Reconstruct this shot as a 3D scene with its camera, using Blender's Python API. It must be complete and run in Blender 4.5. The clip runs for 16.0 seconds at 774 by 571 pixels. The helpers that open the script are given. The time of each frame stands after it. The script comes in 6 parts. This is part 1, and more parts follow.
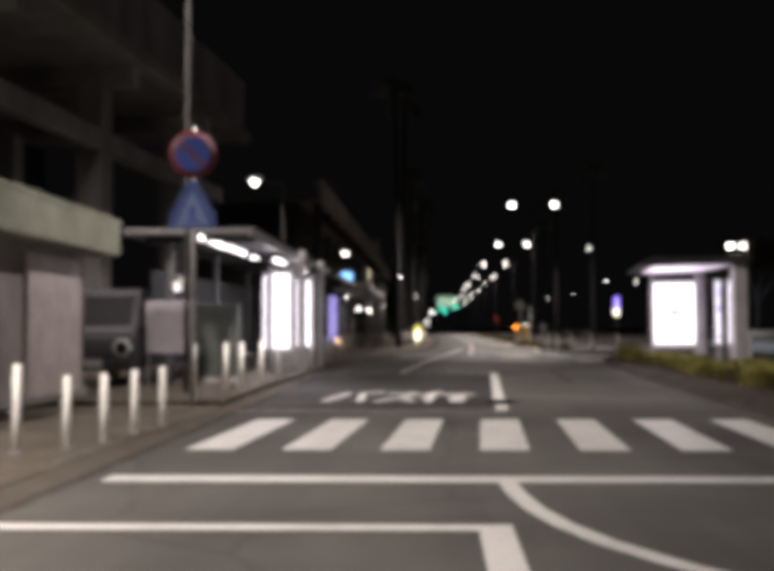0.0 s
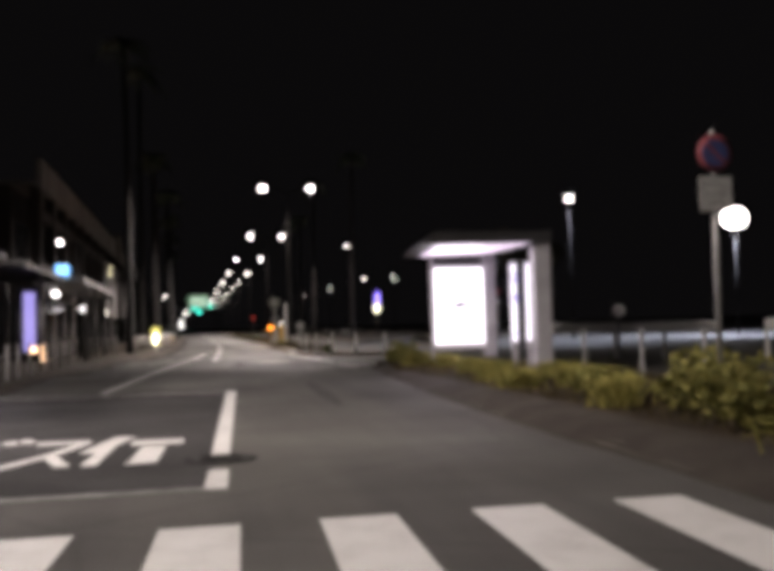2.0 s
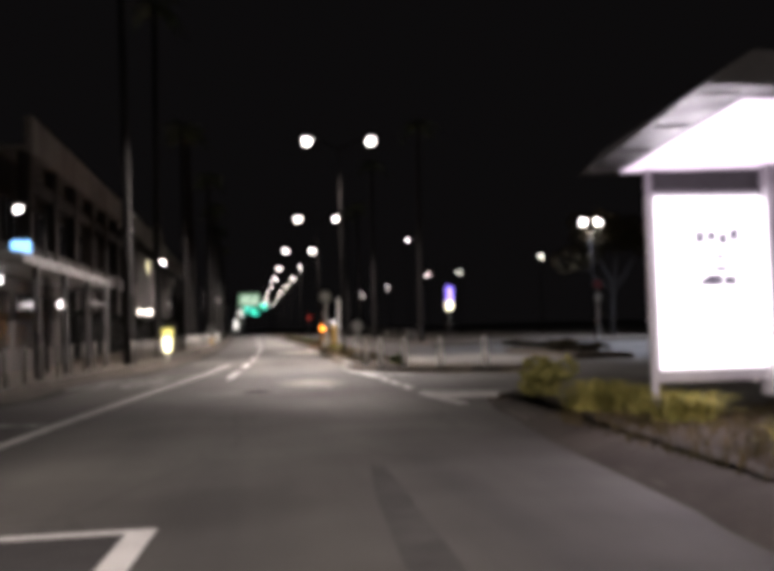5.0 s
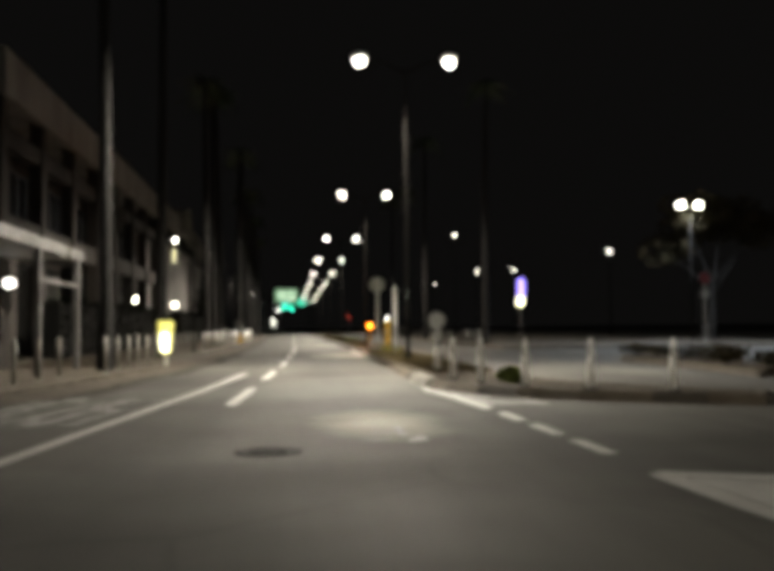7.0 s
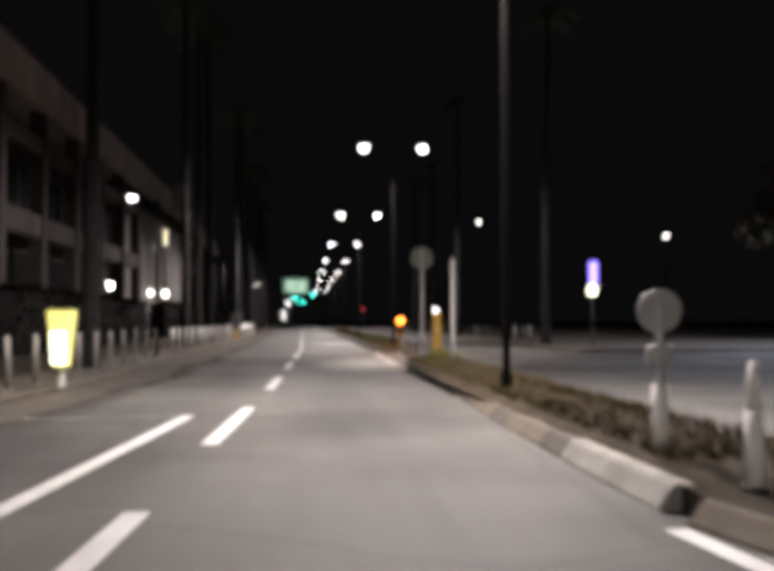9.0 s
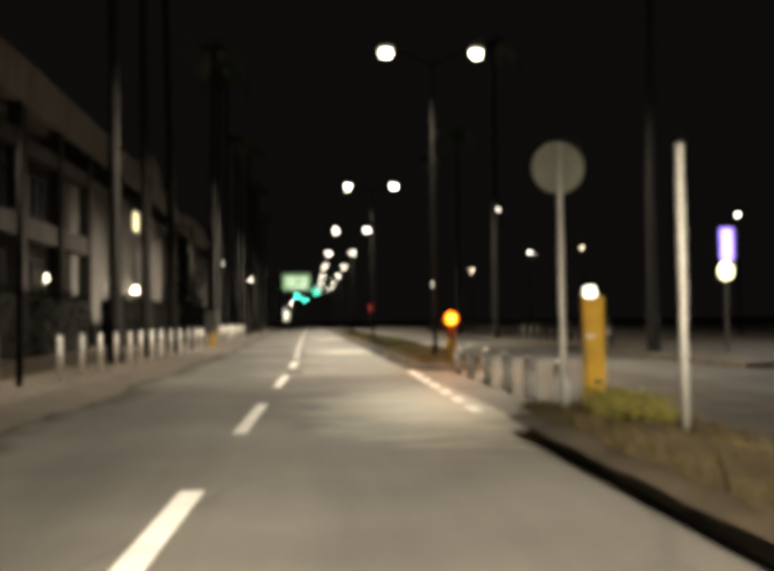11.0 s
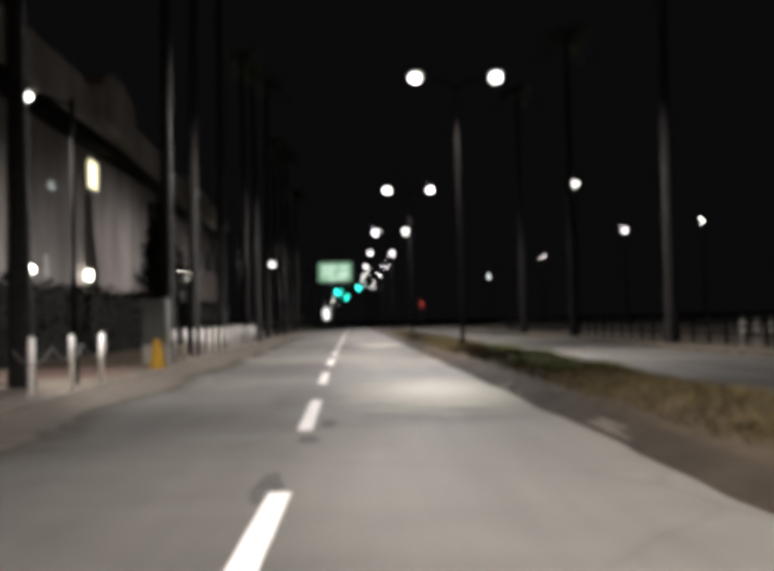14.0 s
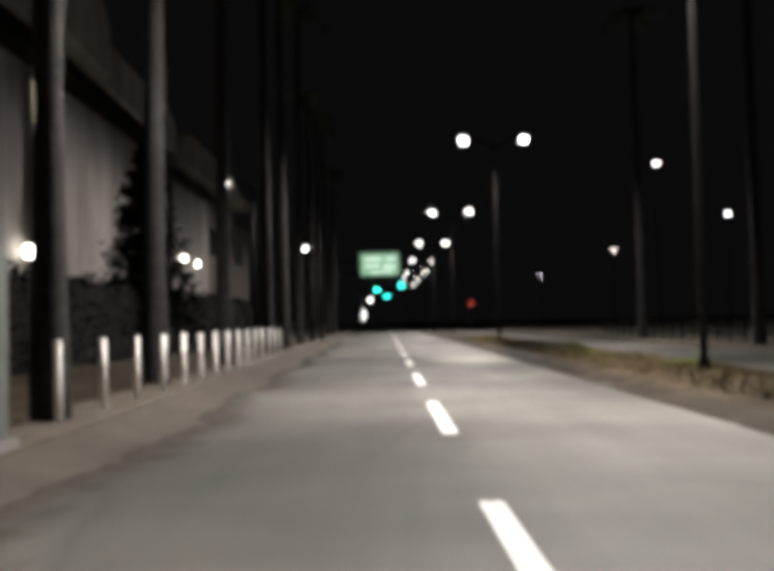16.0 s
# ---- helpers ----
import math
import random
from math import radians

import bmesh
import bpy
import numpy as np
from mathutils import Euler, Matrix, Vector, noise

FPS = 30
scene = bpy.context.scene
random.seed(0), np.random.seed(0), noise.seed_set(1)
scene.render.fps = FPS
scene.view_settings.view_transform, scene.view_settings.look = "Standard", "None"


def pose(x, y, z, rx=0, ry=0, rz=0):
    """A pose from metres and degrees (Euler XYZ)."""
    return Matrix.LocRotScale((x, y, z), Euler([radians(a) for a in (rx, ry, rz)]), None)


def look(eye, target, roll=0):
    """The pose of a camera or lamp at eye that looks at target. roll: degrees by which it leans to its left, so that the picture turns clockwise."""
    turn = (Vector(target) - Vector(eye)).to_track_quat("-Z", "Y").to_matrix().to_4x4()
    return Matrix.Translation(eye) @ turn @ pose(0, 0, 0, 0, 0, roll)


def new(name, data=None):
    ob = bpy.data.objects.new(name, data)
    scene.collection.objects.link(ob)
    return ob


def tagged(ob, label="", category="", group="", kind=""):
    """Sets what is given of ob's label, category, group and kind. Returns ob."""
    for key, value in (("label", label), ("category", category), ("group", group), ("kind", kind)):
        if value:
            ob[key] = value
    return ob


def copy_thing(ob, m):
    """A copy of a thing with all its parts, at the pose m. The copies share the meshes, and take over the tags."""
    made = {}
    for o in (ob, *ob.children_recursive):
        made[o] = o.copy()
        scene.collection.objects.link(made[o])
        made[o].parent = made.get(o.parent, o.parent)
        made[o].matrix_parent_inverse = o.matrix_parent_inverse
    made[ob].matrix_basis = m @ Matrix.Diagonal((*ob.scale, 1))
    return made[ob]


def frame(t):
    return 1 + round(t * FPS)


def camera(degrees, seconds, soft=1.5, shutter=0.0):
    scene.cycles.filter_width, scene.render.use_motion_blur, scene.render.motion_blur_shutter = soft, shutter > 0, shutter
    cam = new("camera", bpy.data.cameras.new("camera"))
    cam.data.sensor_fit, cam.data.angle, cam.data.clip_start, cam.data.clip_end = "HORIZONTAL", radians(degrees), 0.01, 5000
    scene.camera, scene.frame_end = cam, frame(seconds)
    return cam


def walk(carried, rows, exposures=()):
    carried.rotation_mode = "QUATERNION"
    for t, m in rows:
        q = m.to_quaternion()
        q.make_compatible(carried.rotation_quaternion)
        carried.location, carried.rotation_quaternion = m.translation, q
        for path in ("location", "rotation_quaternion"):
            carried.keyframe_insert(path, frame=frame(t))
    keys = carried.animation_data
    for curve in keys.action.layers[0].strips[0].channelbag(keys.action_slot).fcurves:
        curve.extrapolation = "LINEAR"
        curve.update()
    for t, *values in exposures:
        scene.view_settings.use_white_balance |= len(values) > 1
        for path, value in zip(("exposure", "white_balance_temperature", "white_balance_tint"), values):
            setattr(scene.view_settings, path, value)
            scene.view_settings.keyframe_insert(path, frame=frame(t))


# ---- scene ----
cam = camera(44.1, 16.0, soft=8.0, shutter=0.4)
PATH = [
    (0, (-0.416, 0.783, 1.232), (-0.521, 2.778, 1.321), -0.2),
    (0.5, (-0.345, 2.42, 1.236), (-0.279, 4.417, 1.322), -0.3),
    (1, (-0.151, 4.085, 1.233), (0.058, 6.072, 1.32), -0.5),
    (1.5, (0.088, 5.783, 1.239), (0.413, 7.754, 1.328), -0.8),
    (2, (0.395, 7.54, 1.239), (0.791, 9.499, 1.32), -1.5),
    (2.5, (0.698, 9.424, 1.237), (1.123, 11.376, 1.313), -1.6),
    (3, (0.971, 11.286, 1.199), (1.391, 13.24, 1.286), -1.0),
    (3.5, (1.273, 13.373, 1.216), (1.665, 15.333, 1.303), -1.4),
    (4, (1.499, 15.645, 1.242), (1.852, 17.612, 1.325), -1.0),
    (4.5, (1.677, 17.907, 1.268), (1.988, 19.881, 1.351), -1.3),
    (7, (2.078, 30.785, 1.154), (2.274, 32.773, 1.241), -0.6),
    (7.5, (2.139, 33.662, 1.127), (2.327, 35.652, 1.213), -0.3),
    (8, (2.23, 36.751, 1.154), (2.407, 38.741, 1.246), -0.8),
    (8.5, (2.28, 39.806, 1.177), (2.456, 41.797, 1.267), -0.0),
    (9, (2.349, 43.12, 1.207), (2.52, 45.111, 1.281), -0.1),
    (11.5, (2.693, 60.702, 1.179), (2.857, 62.694, 1.252), -0.8),
    (12, (2.734, 64.433, 1.151), (2.904, 66.425, 1.227), -0.8),
    (12.5, (2.819, 68.012, 1.169), (3.001, 70.002, 1.244), -1.0),
    (13, (2.907, 71.842, 1.121), (3.089, 73.833, 1.182), -1.7),
    (13.5, (2.899, 75.332, 1.136), (3.043, 77.326, 1.212), -1.3),
    (14, (2.715, 79.148, 1.107), (2.789, 81.145, 1.179), -1.4),
    (14.5, (2.44, 82.892, 1.1), (2.458, 84.89, 1.177), -0.9),
    (15, (2.168, 86.673, 1.068), (2.162, 88.672, 1.137), -0.7),
    (15.5, (1.928, 90.374, 1.069), (1.918, 92.372, 1.136), -1.6),
    (16, (1.513, 94.029, 1.094), (1.517, 96.027, 1.171), -1.3),
]
EXPOSURES = (
    (0.0, 0.0, 6450, 14), (2.0, 0.2, 6450, 16), (4.5, 0.40, 6450, 19), (7.0, 0.42, 6850, 2), (9.2, 0.28, 6200, 17), (11.3, 0.62, 7750, 3), (12.2, 0.42, 7500, 6),
    (13.0, 0.1, 6300, 19), (13.5, -0.25, 5900, 15), (14.0, 0.38, 6200, 11), (14.6, 0.32, 6350, 3), (15.2, 0.27, 6400, 1), (16.0, 0.40, 6250, 10),
)

walk(cam, [(t, look(e, g, r)) for t, e, g, r in PATH], EXPOSURES)

# ---- world: a clear night with a faint glow of the town ----
world = bpy.data.worlds.new("night")
scene.world = world
world.use_nodes = True
bg = world.node_tree.nodes["Background"]
bg.inputs["Color"].default_value = (1.0, 0.93, 0.96, 1)
bg.inputs["Strength"].default_value = 0.0027

LAMP_W = 3000.0      # each head of the median lamps
SIDE_W = 1150.0       # each lamp over the pavement
COOL = (1.0, 0.905, 0.82)
PLAZA = (0.74, 0.82, 1.0)


def point_lamp(name, at, watts, colour=COOL, radius=0.2):
    d = bpy.data.lights.new(name, "POINT")
    d.energy, d.color, d.shadow_soft_size = watts, colour, radius
    ob = new(name, d)
    ob.location = at
    return ob


def down_lamp(name, at, watts, degrees=138.0, colour=COOL, radius=0.2, blend=0.4):
    """A cut-off lamp that throws its light down in a wide cone."""
    d = bpy.data.lights.new(name, "SPOT")
    d.energy, d.color, d.shadow_soft_size, d.spot_size, d.spot_blend = watts, colour, radius, radians(degrees), blend
    ob = new(name, d)
    ob.location = at
    return ob


def flood_lamp(name, at, target, watts, degrees, colour=COOL):
    d = bpy.data.lights.new(name, "SPOT")
    d.energy, d.color, d.shadow_soft_size, d.spot_size, d.spot_blend = watts, colour, 0.5, radians(degrees), 1.0
    ob = new(name, d)
    ob.matrix_basis = look(at, target)
    return ob


def road_lamp_light(name, at, target, watts, degrees, colour=COOL, blend=0.9):
    """A street lamp whose optics throw the light along the road."""
    d = bpy.data.lights.new(name, "SPOT")
    d.energy, d.color, d.shadow_soft_size, d.spot_size, d.spot_blend = watts, colour, 0.2, radians(degrees), blend
    ob = new(name, d)
    ob.matrix_basis = look(at, target)
    return ob


def area_lamp(name, m, sx, sy, watts, colour):
    d = bpy.data.lights.new(name, "AREA")
    d.shape, d.size, d.size_y, d.energy, d.color = "RECTANGLE", sx, sy, watts, colour
    ob = new(name, d)
    ob.matrix_basis = m
    return ob


# ---- materials ----
def shader(name, colour, rough=0.6, metal=0.0, spec=0.5):
    m = bpy.data.materials.new(name)
    m.use_nodes = True
    b = m.node_tree.nodes["Principled BSDF"]
    b.inputs["Base Color"].default_value = (*colour, 1)
    b.inputs["Roughness"].default_value = rough
    b.inputs["Metallic"].default_value = metal
    b.inputs["Specular IOR Level"].default_value = spec
    return m, m.node_tree, b


def noise_node(t, scale, detail=4, rough=0.55, coords="Object", stretch=None):
    co = t.nodes.new("ShaderNodeTexCoord")
    n = t.nodes.new("ShaderNodeTexNoise")
    n.inputs["Scale"].default_value = scale
    n.inputs["Detail"].default_value = detail
    n.inputs["Roughness"].default_value = rough
    if stretch:
        mp = t.nodes.new("ShaderNodeMapping")
        mp.inputs["Scale"].default_value = stretch
        t.links.new(co.outputs[coords], mp.inputs["Vector"])
        t.links.new(mp.outputs[0], n.inputs["Vector"])
    else:
        t.links.new(co.outputs[coords], n.inputs["Vector"])
    return n


def ramp(t, source, stops):
    r = t.nodes.new("ShaderNodeValToRGB")
    e = r.color_ramp.elements
    while len(e) < len(stops):
        e.new(0.5)
    for k, (p, c) in zip(e, stops):
        k.position, k.color = p, (*c, 1) if len(c) == 3 else c
    t.links.new(source, r.inputs[0])
    return r


def mix(t, kind, fac, a, b):
    n = t.nodes.new("ShaderNodeMixRGB")
    n.blend_type = kind
    for s, v in zip(n.inputs, (fac, a, b)):
        if isinstance(v, (int, float)):
            s.default_value = v
        elif isinstance(v, tuple):
            s.default_value = (*v, 1)
        else:
            t.links.new(v, s)
    return n


def bump(t, b, source, strength, distance=0.01):
    n = t.nodes.new("ShaderNodeBump")
    n.inputs["Strength"].default_value = strength
    n.inputs["Distance"].default_value = distance
    t.links.new(source, n.inputs["Height"])
    t.links.new(n.outputs[0], b.inputs["Normal"])


def worn(name, colour, dark, rough=0.6, scale=3.0, metal=0.0, fine=60.0, amount=(0.35, 0.65), relief=0.15, spec=0.5, stretch=None):
    """A surface of one colour with stains of a second, a fine grain and a little relief."""
    m, t, b = shader(name, colour, rough, metal, spec)
    big = noise_node(t, scale, 5, 0.6, stretch=stretch)
    small = noise_node(t, fine, 3)
    r = ramp(t, big.outputs[0], ((amount[0], dark), (amount[1], colour)))
    g = ramp(t, small.outputs[0], ((0.3, (0.8, 0.8, 0.8)), (0.7, (1.15, 1.15, 1.15))))
    c = mix(t, "MULTIPLY", 1.0, r.outputs[0], g.outputs[0])
    t.links.new(c.outputs[0], b.inputs["Base Color"])
    rr = ramp(t, big.outputs[0], ((0.3, (min(1, rough + 0.15),) * 3), (0.7, (max(0.05, rough - 0.1),) * 3)))
    t.links.new(rr.outputs[0], b.inputs["Roughness"])
    bump(t, b, small.outputs[0], relief)
    return m


def glow(name, colour, strength):
    m, t, b = shader(name, (0.04, 0.04, 0.04), 0.5)
    b.inputs["Emission Color"].default_value = (*colour, 1)
    b.inputs["Emission Strength"].default_value = strength
    return m


def asphalt_material():
    m, t, b = shader("asphalt", (0.06, 0.058, 0.055), 0.8, 0.0, 0.18)
    patch = noise_node(t, 0.16, 4, 0.55)
    lanes = noise_node(t, 0.5, 4, 0.6, stretch=(1.6, 0.12, 1))
    grit = noise_node(t, 90, 2, 0.7)
    stone = noise_node(t, 22, 3, 0.6)
    a = ramp(t, patch.outputs[0], ((0.36, (0.060, 0.057, 0.054)), (0.50, (0.080, 0.077, 0.072)), (0.62, (0.105, 0.101, 0.093))))
    l = ramp(t, lanes.outputs[0], ((0.35, (0.80, 0.80, 0.80)), (0.65, (1.18, 1.17, 1.14))))
    g = ramp(t, grit.outputs[0], ((0.3, (0.72, 0.72, 0.72)), (0.7, (1.28, 1.28, 1.28))))
    c = mix(t, "MULTIPLY", 1.0, a.outputs[0], l.outputs[0])
    c = mix(t, "MULTIPLY", 1.0, c.outputs[0], g.outputs[0])
    # fine tarred cracks that wander across the lanes
    co = t.nodes.new("ShaderNodeTexCoord")
    warp = noise_node(t, 0.7, 3, 0.6)
    wm = mix(t, "MIX", 0.22, co.outputs["Object"], warp.outputs["Color"])
    v = t.nodes.new("ShaderNodeTexVoronoi")
    v.feature = "DISTANCE_TO_EDGE"
    v.inputs["Scale"].default_value = 0.28
    t.links.new(wm.outputs[0], v.inputs["Vector"])
    k = ramp(t, v.outputs["Distance"], ((0.0, (0.55, 0.55, 0.55)), (0.012, (1, 1, 1))))
    c = mix(t, "MULTIPLY", 0.4, c.outputs[0], k.outputs[0])
    # pale smoother patches with ragged soft edges: one worn, three painted pools of lamplight
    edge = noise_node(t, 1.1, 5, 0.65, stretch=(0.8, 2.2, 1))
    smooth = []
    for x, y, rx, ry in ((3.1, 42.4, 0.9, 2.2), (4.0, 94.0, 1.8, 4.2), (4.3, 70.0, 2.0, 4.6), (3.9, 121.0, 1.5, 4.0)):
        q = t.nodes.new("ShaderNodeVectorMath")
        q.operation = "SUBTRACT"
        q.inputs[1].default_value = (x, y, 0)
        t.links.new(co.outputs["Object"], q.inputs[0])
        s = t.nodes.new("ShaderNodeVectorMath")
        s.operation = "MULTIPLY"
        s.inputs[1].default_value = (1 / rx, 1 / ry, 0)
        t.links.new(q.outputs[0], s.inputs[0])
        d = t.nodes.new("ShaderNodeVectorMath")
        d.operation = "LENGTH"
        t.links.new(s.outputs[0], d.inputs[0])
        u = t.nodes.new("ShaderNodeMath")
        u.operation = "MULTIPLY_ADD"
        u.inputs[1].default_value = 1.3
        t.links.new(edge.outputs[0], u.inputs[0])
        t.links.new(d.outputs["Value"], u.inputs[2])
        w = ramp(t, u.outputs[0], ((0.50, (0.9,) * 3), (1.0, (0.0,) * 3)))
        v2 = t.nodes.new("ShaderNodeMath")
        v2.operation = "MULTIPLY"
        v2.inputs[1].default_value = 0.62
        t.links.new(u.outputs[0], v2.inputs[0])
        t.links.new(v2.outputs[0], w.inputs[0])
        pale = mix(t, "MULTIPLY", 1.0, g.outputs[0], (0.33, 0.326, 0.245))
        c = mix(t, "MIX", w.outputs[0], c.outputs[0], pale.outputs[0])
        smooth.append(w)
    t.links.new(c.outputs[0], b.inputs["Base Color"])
    rr = ramp(t, patch.outputs[0], ((0.38, (0.85,) * 3), (0.62, (0.68,) * 3)))
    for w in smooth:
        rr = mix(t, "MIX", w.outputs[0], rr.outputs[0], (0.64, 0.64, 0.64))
    t.links.new(rr.outputs[0], b.inputs["Roughness"])
    h = mix(t, "ADD", 0.6, stone.outputs[0], grit.outputs[0])
    bump(t, b, h.outputs[0], 0.35, 0.006)
    return m


def paint_material():
    m, t, b = shader("road_paint", (0.7, 0.7, 0.68), 0.55)
    big = noise_node(t, 2.2, 5, 0.65)
    fine = noise_node(t, 45, 4, 0.7)
    s = mix(t, "ADD", 0.5, big.outputs[0], fine.outputs[0])
    r = ramp(t, s.outputs[0], ((0.44, (0.20, 0.195, 0.185)), (0.54, (0.46, 0.452, 0.435)), (0.80, (0.60, 0.592, 0.57))))
    t.links.new(r.outputs[0], b.inputs["Base Color"])
    bump(t, b, fine.outputs[0], 0.3, 0.004)
    return m


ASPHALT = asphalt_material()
PAINT = paint_material()
PAINT_OLD = worn("old_road_paint", (0.36, 0.36, 0.345), (0.10, 0.098, 0.095), 0.65, 2.5, fine=50, amount=(0.42, 0.60))
TAR = worn("fresh_tar", (0.030, 0.029, 0.028), (0.020, 0.020, 0.020), 0.9, 2.0, fine=90, spec=0.05)
TAR_OLD = worn("old_tar", (0.088, 0.085, 0.080), (0.060, 0.058, 0.056), 0.9, 2.0, fine=90, spec=0.08)
ASPHALT_BAY = worn("bay_asphalt", (0.048, 0.046, 0.045), (0.034, 0.033, 0.032), 0.85, 0.5, fine=85, relief=0.3, spec=0.15)
GAP_PAVING = worn("dusty_brown_asphalt", (0.072, 0.062, 0.050), (0.050, 0.043, 0.036), 0.75, 0.7, fine=70, relief=0.25, spec=0.2)
DUST = worn("gutter_dust", (0.098, 0.085, 0.070), (0.074, 0.065, 0.056), 0.9, 0.9, fine=60, relief=0.3, spec=0.1)


def thin_out(m):
    """Dust that thins out to bare asphalt where the mesh's cover attribute falls."""
    t = m.node_tree
    b, out = t.nodes["Principled BSDF"], t.nodes["Material Output"]
    at = t.nodes.new("ShaderNodeAttribute")
    at.attribute_name = "cover"
    n = noise_node(t, 2.2, 4)
    add = t.nodes.new("ShaderNodeMath")
    add.operation = "MULTIPLY_ADD"
    t.links.new(n.outputs[0], add.inputs[0])
    add.inputs[1].default_value = 0.7
    t.links.new(at.outputs["Fac"], add.inputs[2])
    r = ramp(t, add.outputs[0], ((0.35, (0, 0, 0)), (0.95, (1, 1, 1))))
    clear, both = t.nodes.new("ShaderNodeBsdfTransparent"), t.nodes.new("ShaderNodeMixShader")
    t.links.new(r.outputs[0], both.inputs[0])
    t.links.new(clear.outputs[0], both.inputs[1])
    t.links.new(b.outputs[0], both.inputs[2])
    t.links.new(both.outputs[0], out.inputs["Surface"])


thin_out(DUST)
PAVING = worn("pavement_slab", (0.102, 0.083, 0.061), (0.056, 0.046, 0.034), 0.85, 1.3, fine=55)
KERB_PALE = worn("pale_kerb_stone", (0.30, 0.285, 0.255), (0.19, 0.178, 0.158), 0.8, 2.0, fine=70, relief=0.3)
KERB_OLD = worn("grimy_kerb_stone", (0.15, 0.135, 0.12), (0.07, 0.062, 0.055), 0.85, 2.0, fine=70, relief=0.3)
KERB_DUSTY = worn("dusty_kerb_stone", (0.15, 0.120, 0.088), (0.090, 0.073, 0.054), 0.9, 1.6, fine=60, relief=0.35)
KERB_GRIME = worn("mossy_kerb_stone", (0.095, 0.080, 0.064), (0.055, 0.047, 0.038), 0.9, 1.5, fine=60, relief=0.4)
DIRT = worn("dirt_over_kerb", (0.060, 0.052, 0.044), (0.040, 0.034, 0.029), 0.9, 0.9, fine=55, relief=0.35, spec=0.1)
DIRT_BROWN = worn("brown_dirt", (0.034, 0.027, 0.020), (0.021, 0.017, 0.013), 0.95, 0.9, fine=45, relief=0.5, spec=0.1)
SOIL = worn("dry_soil", (0.054, 0.041, 0.028), (0.028, 0.022, 0.015), 0.95, 1.2, fine=40, relief=0.6, spec=0.1)
GROUND = worn("dark_ground", (0.055, 0.05, 0.045), (0.03, 0.03, 0.027), 0.9, 0.05, fine=3)
CONCRETE = worn("old_concrete", (0.31, 0.29, 0.285), (0.18, 0.168, 0.162), 0.85, 0.6, fine=25, stretch=(1, 1, 0.35))
PARAPET = worn("pale_parapet", (0.36, 0.335, 0.32), (0.20, 0.182, 0.172), 0.85, 0.5, fine=30, stretch=(1, 1, 0.3))
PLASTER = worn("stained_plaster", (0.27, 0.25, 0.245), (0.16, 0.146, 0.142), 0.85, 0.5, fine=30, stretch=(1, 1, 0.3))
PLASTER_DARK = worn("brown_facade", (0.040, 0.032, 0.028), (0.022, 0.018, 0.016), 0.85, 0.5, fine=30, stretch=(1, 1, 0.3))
DARK_GLASS = shader("dark_glass", (0.012, 0.013, 0.016), 0.18, 0.0, 0.3)[0]
SMOKED = shader("smoked_panel", (0.010, 0.010, 0.011), 0.7, 0.0, 0.1)[0]
# near-black: shade of openings, soffit, hedge core and deck depth painted in
SHADE_BLACK = worn("shade_black", (0.014, 0.013, 0.012), (0.007, 0.007, 0.007), 0.95, 1.0, spec=0.05)
WHITE_POST = worn("white_reflective_post", (0.86, 0.85, 0.80), (0.62, 0.60, 0.55), 0.4, 3.0, fine=80, amount=(0.25, 0.45), relief=0.05)
GALV = worn("galvanised_steel", (0.48, 0.48, 0.47), (0.32, 0.32, 0.31), 0.45, 4.0, metal=0.6, fine=90, relief=0.05)
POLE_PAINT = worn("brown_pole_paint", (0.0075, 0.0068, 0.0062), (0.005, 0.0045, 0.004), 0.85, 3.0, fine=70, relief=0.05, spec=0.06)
POLE_GREY = worn("grey_pole_paint", (0.33, 0.33, 0.32), (0.22, 0.22, 0.21), 0.5, 3.0, fine=70, relief=0.05)
DARK_STEEL = worn("dark_steel", (0.07, 0.068, 0.068), (0.04, 0.04, 0.04), 0.5, 4.0, fine=80, relief=0.05)
IRON = worn("worn_cast_iron", (0.030, 0.028, 0.027), (0.018, 0.017, 0.016), 0.75, 4.0, fine=80, spec=0.2)
SHELTER_GREY = worn("shelter_grey_panel", (0.40, 0.39, 0.40), (0.29, 0.28, 0.29), 0.5, 1.5, fine=60, relief=0.04)
SHELTER_DARK = worn("shelter_roof_sheet", (0.042, 0.041, 0.042), (0.028, 0.027, 0.027), 0.5, 2.0, fine=60, relief=0.04)
HUT_ROOF = worn("green_grey_roof_edge", (0.34, 0.36, 0.29), (0.22, 0.23, 0.18), 0.7, 1.0, fine=40)
HUT_WALL = worn("pale_hut_wall", (0.30, 0.26, 0.255), (0.19, 0.165, 0.16), 0.75, 0.9, fine=40)
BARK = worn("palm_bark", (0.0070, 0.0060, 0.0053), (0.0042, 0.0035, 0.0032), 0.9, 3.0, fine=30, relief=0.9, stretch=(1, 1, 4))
FROND = worn("palm_frond", (0.055, 0.075, 0.03), (0.03, 0.045, 0.018), 0.55, 4.0)
SIGN_RED = worn("sign_red", (0.15, 0.022, 0.032), (0.11, 0.018, 0.025), 0.6, 3.0, relief=0.02)
SIGN_BLUE = worn("sign_blue", (0.012, 0.055, 0.33), (0.010, 0.042, 0.25), 0.6, 3.0, relief=0.02)
SIGN_RED_DULL = worn("dull_sign_red", (0.20, 0.035, 0.045), (0.13, 0.025, 0.03), 0.7, 3.0, relief=0.02)
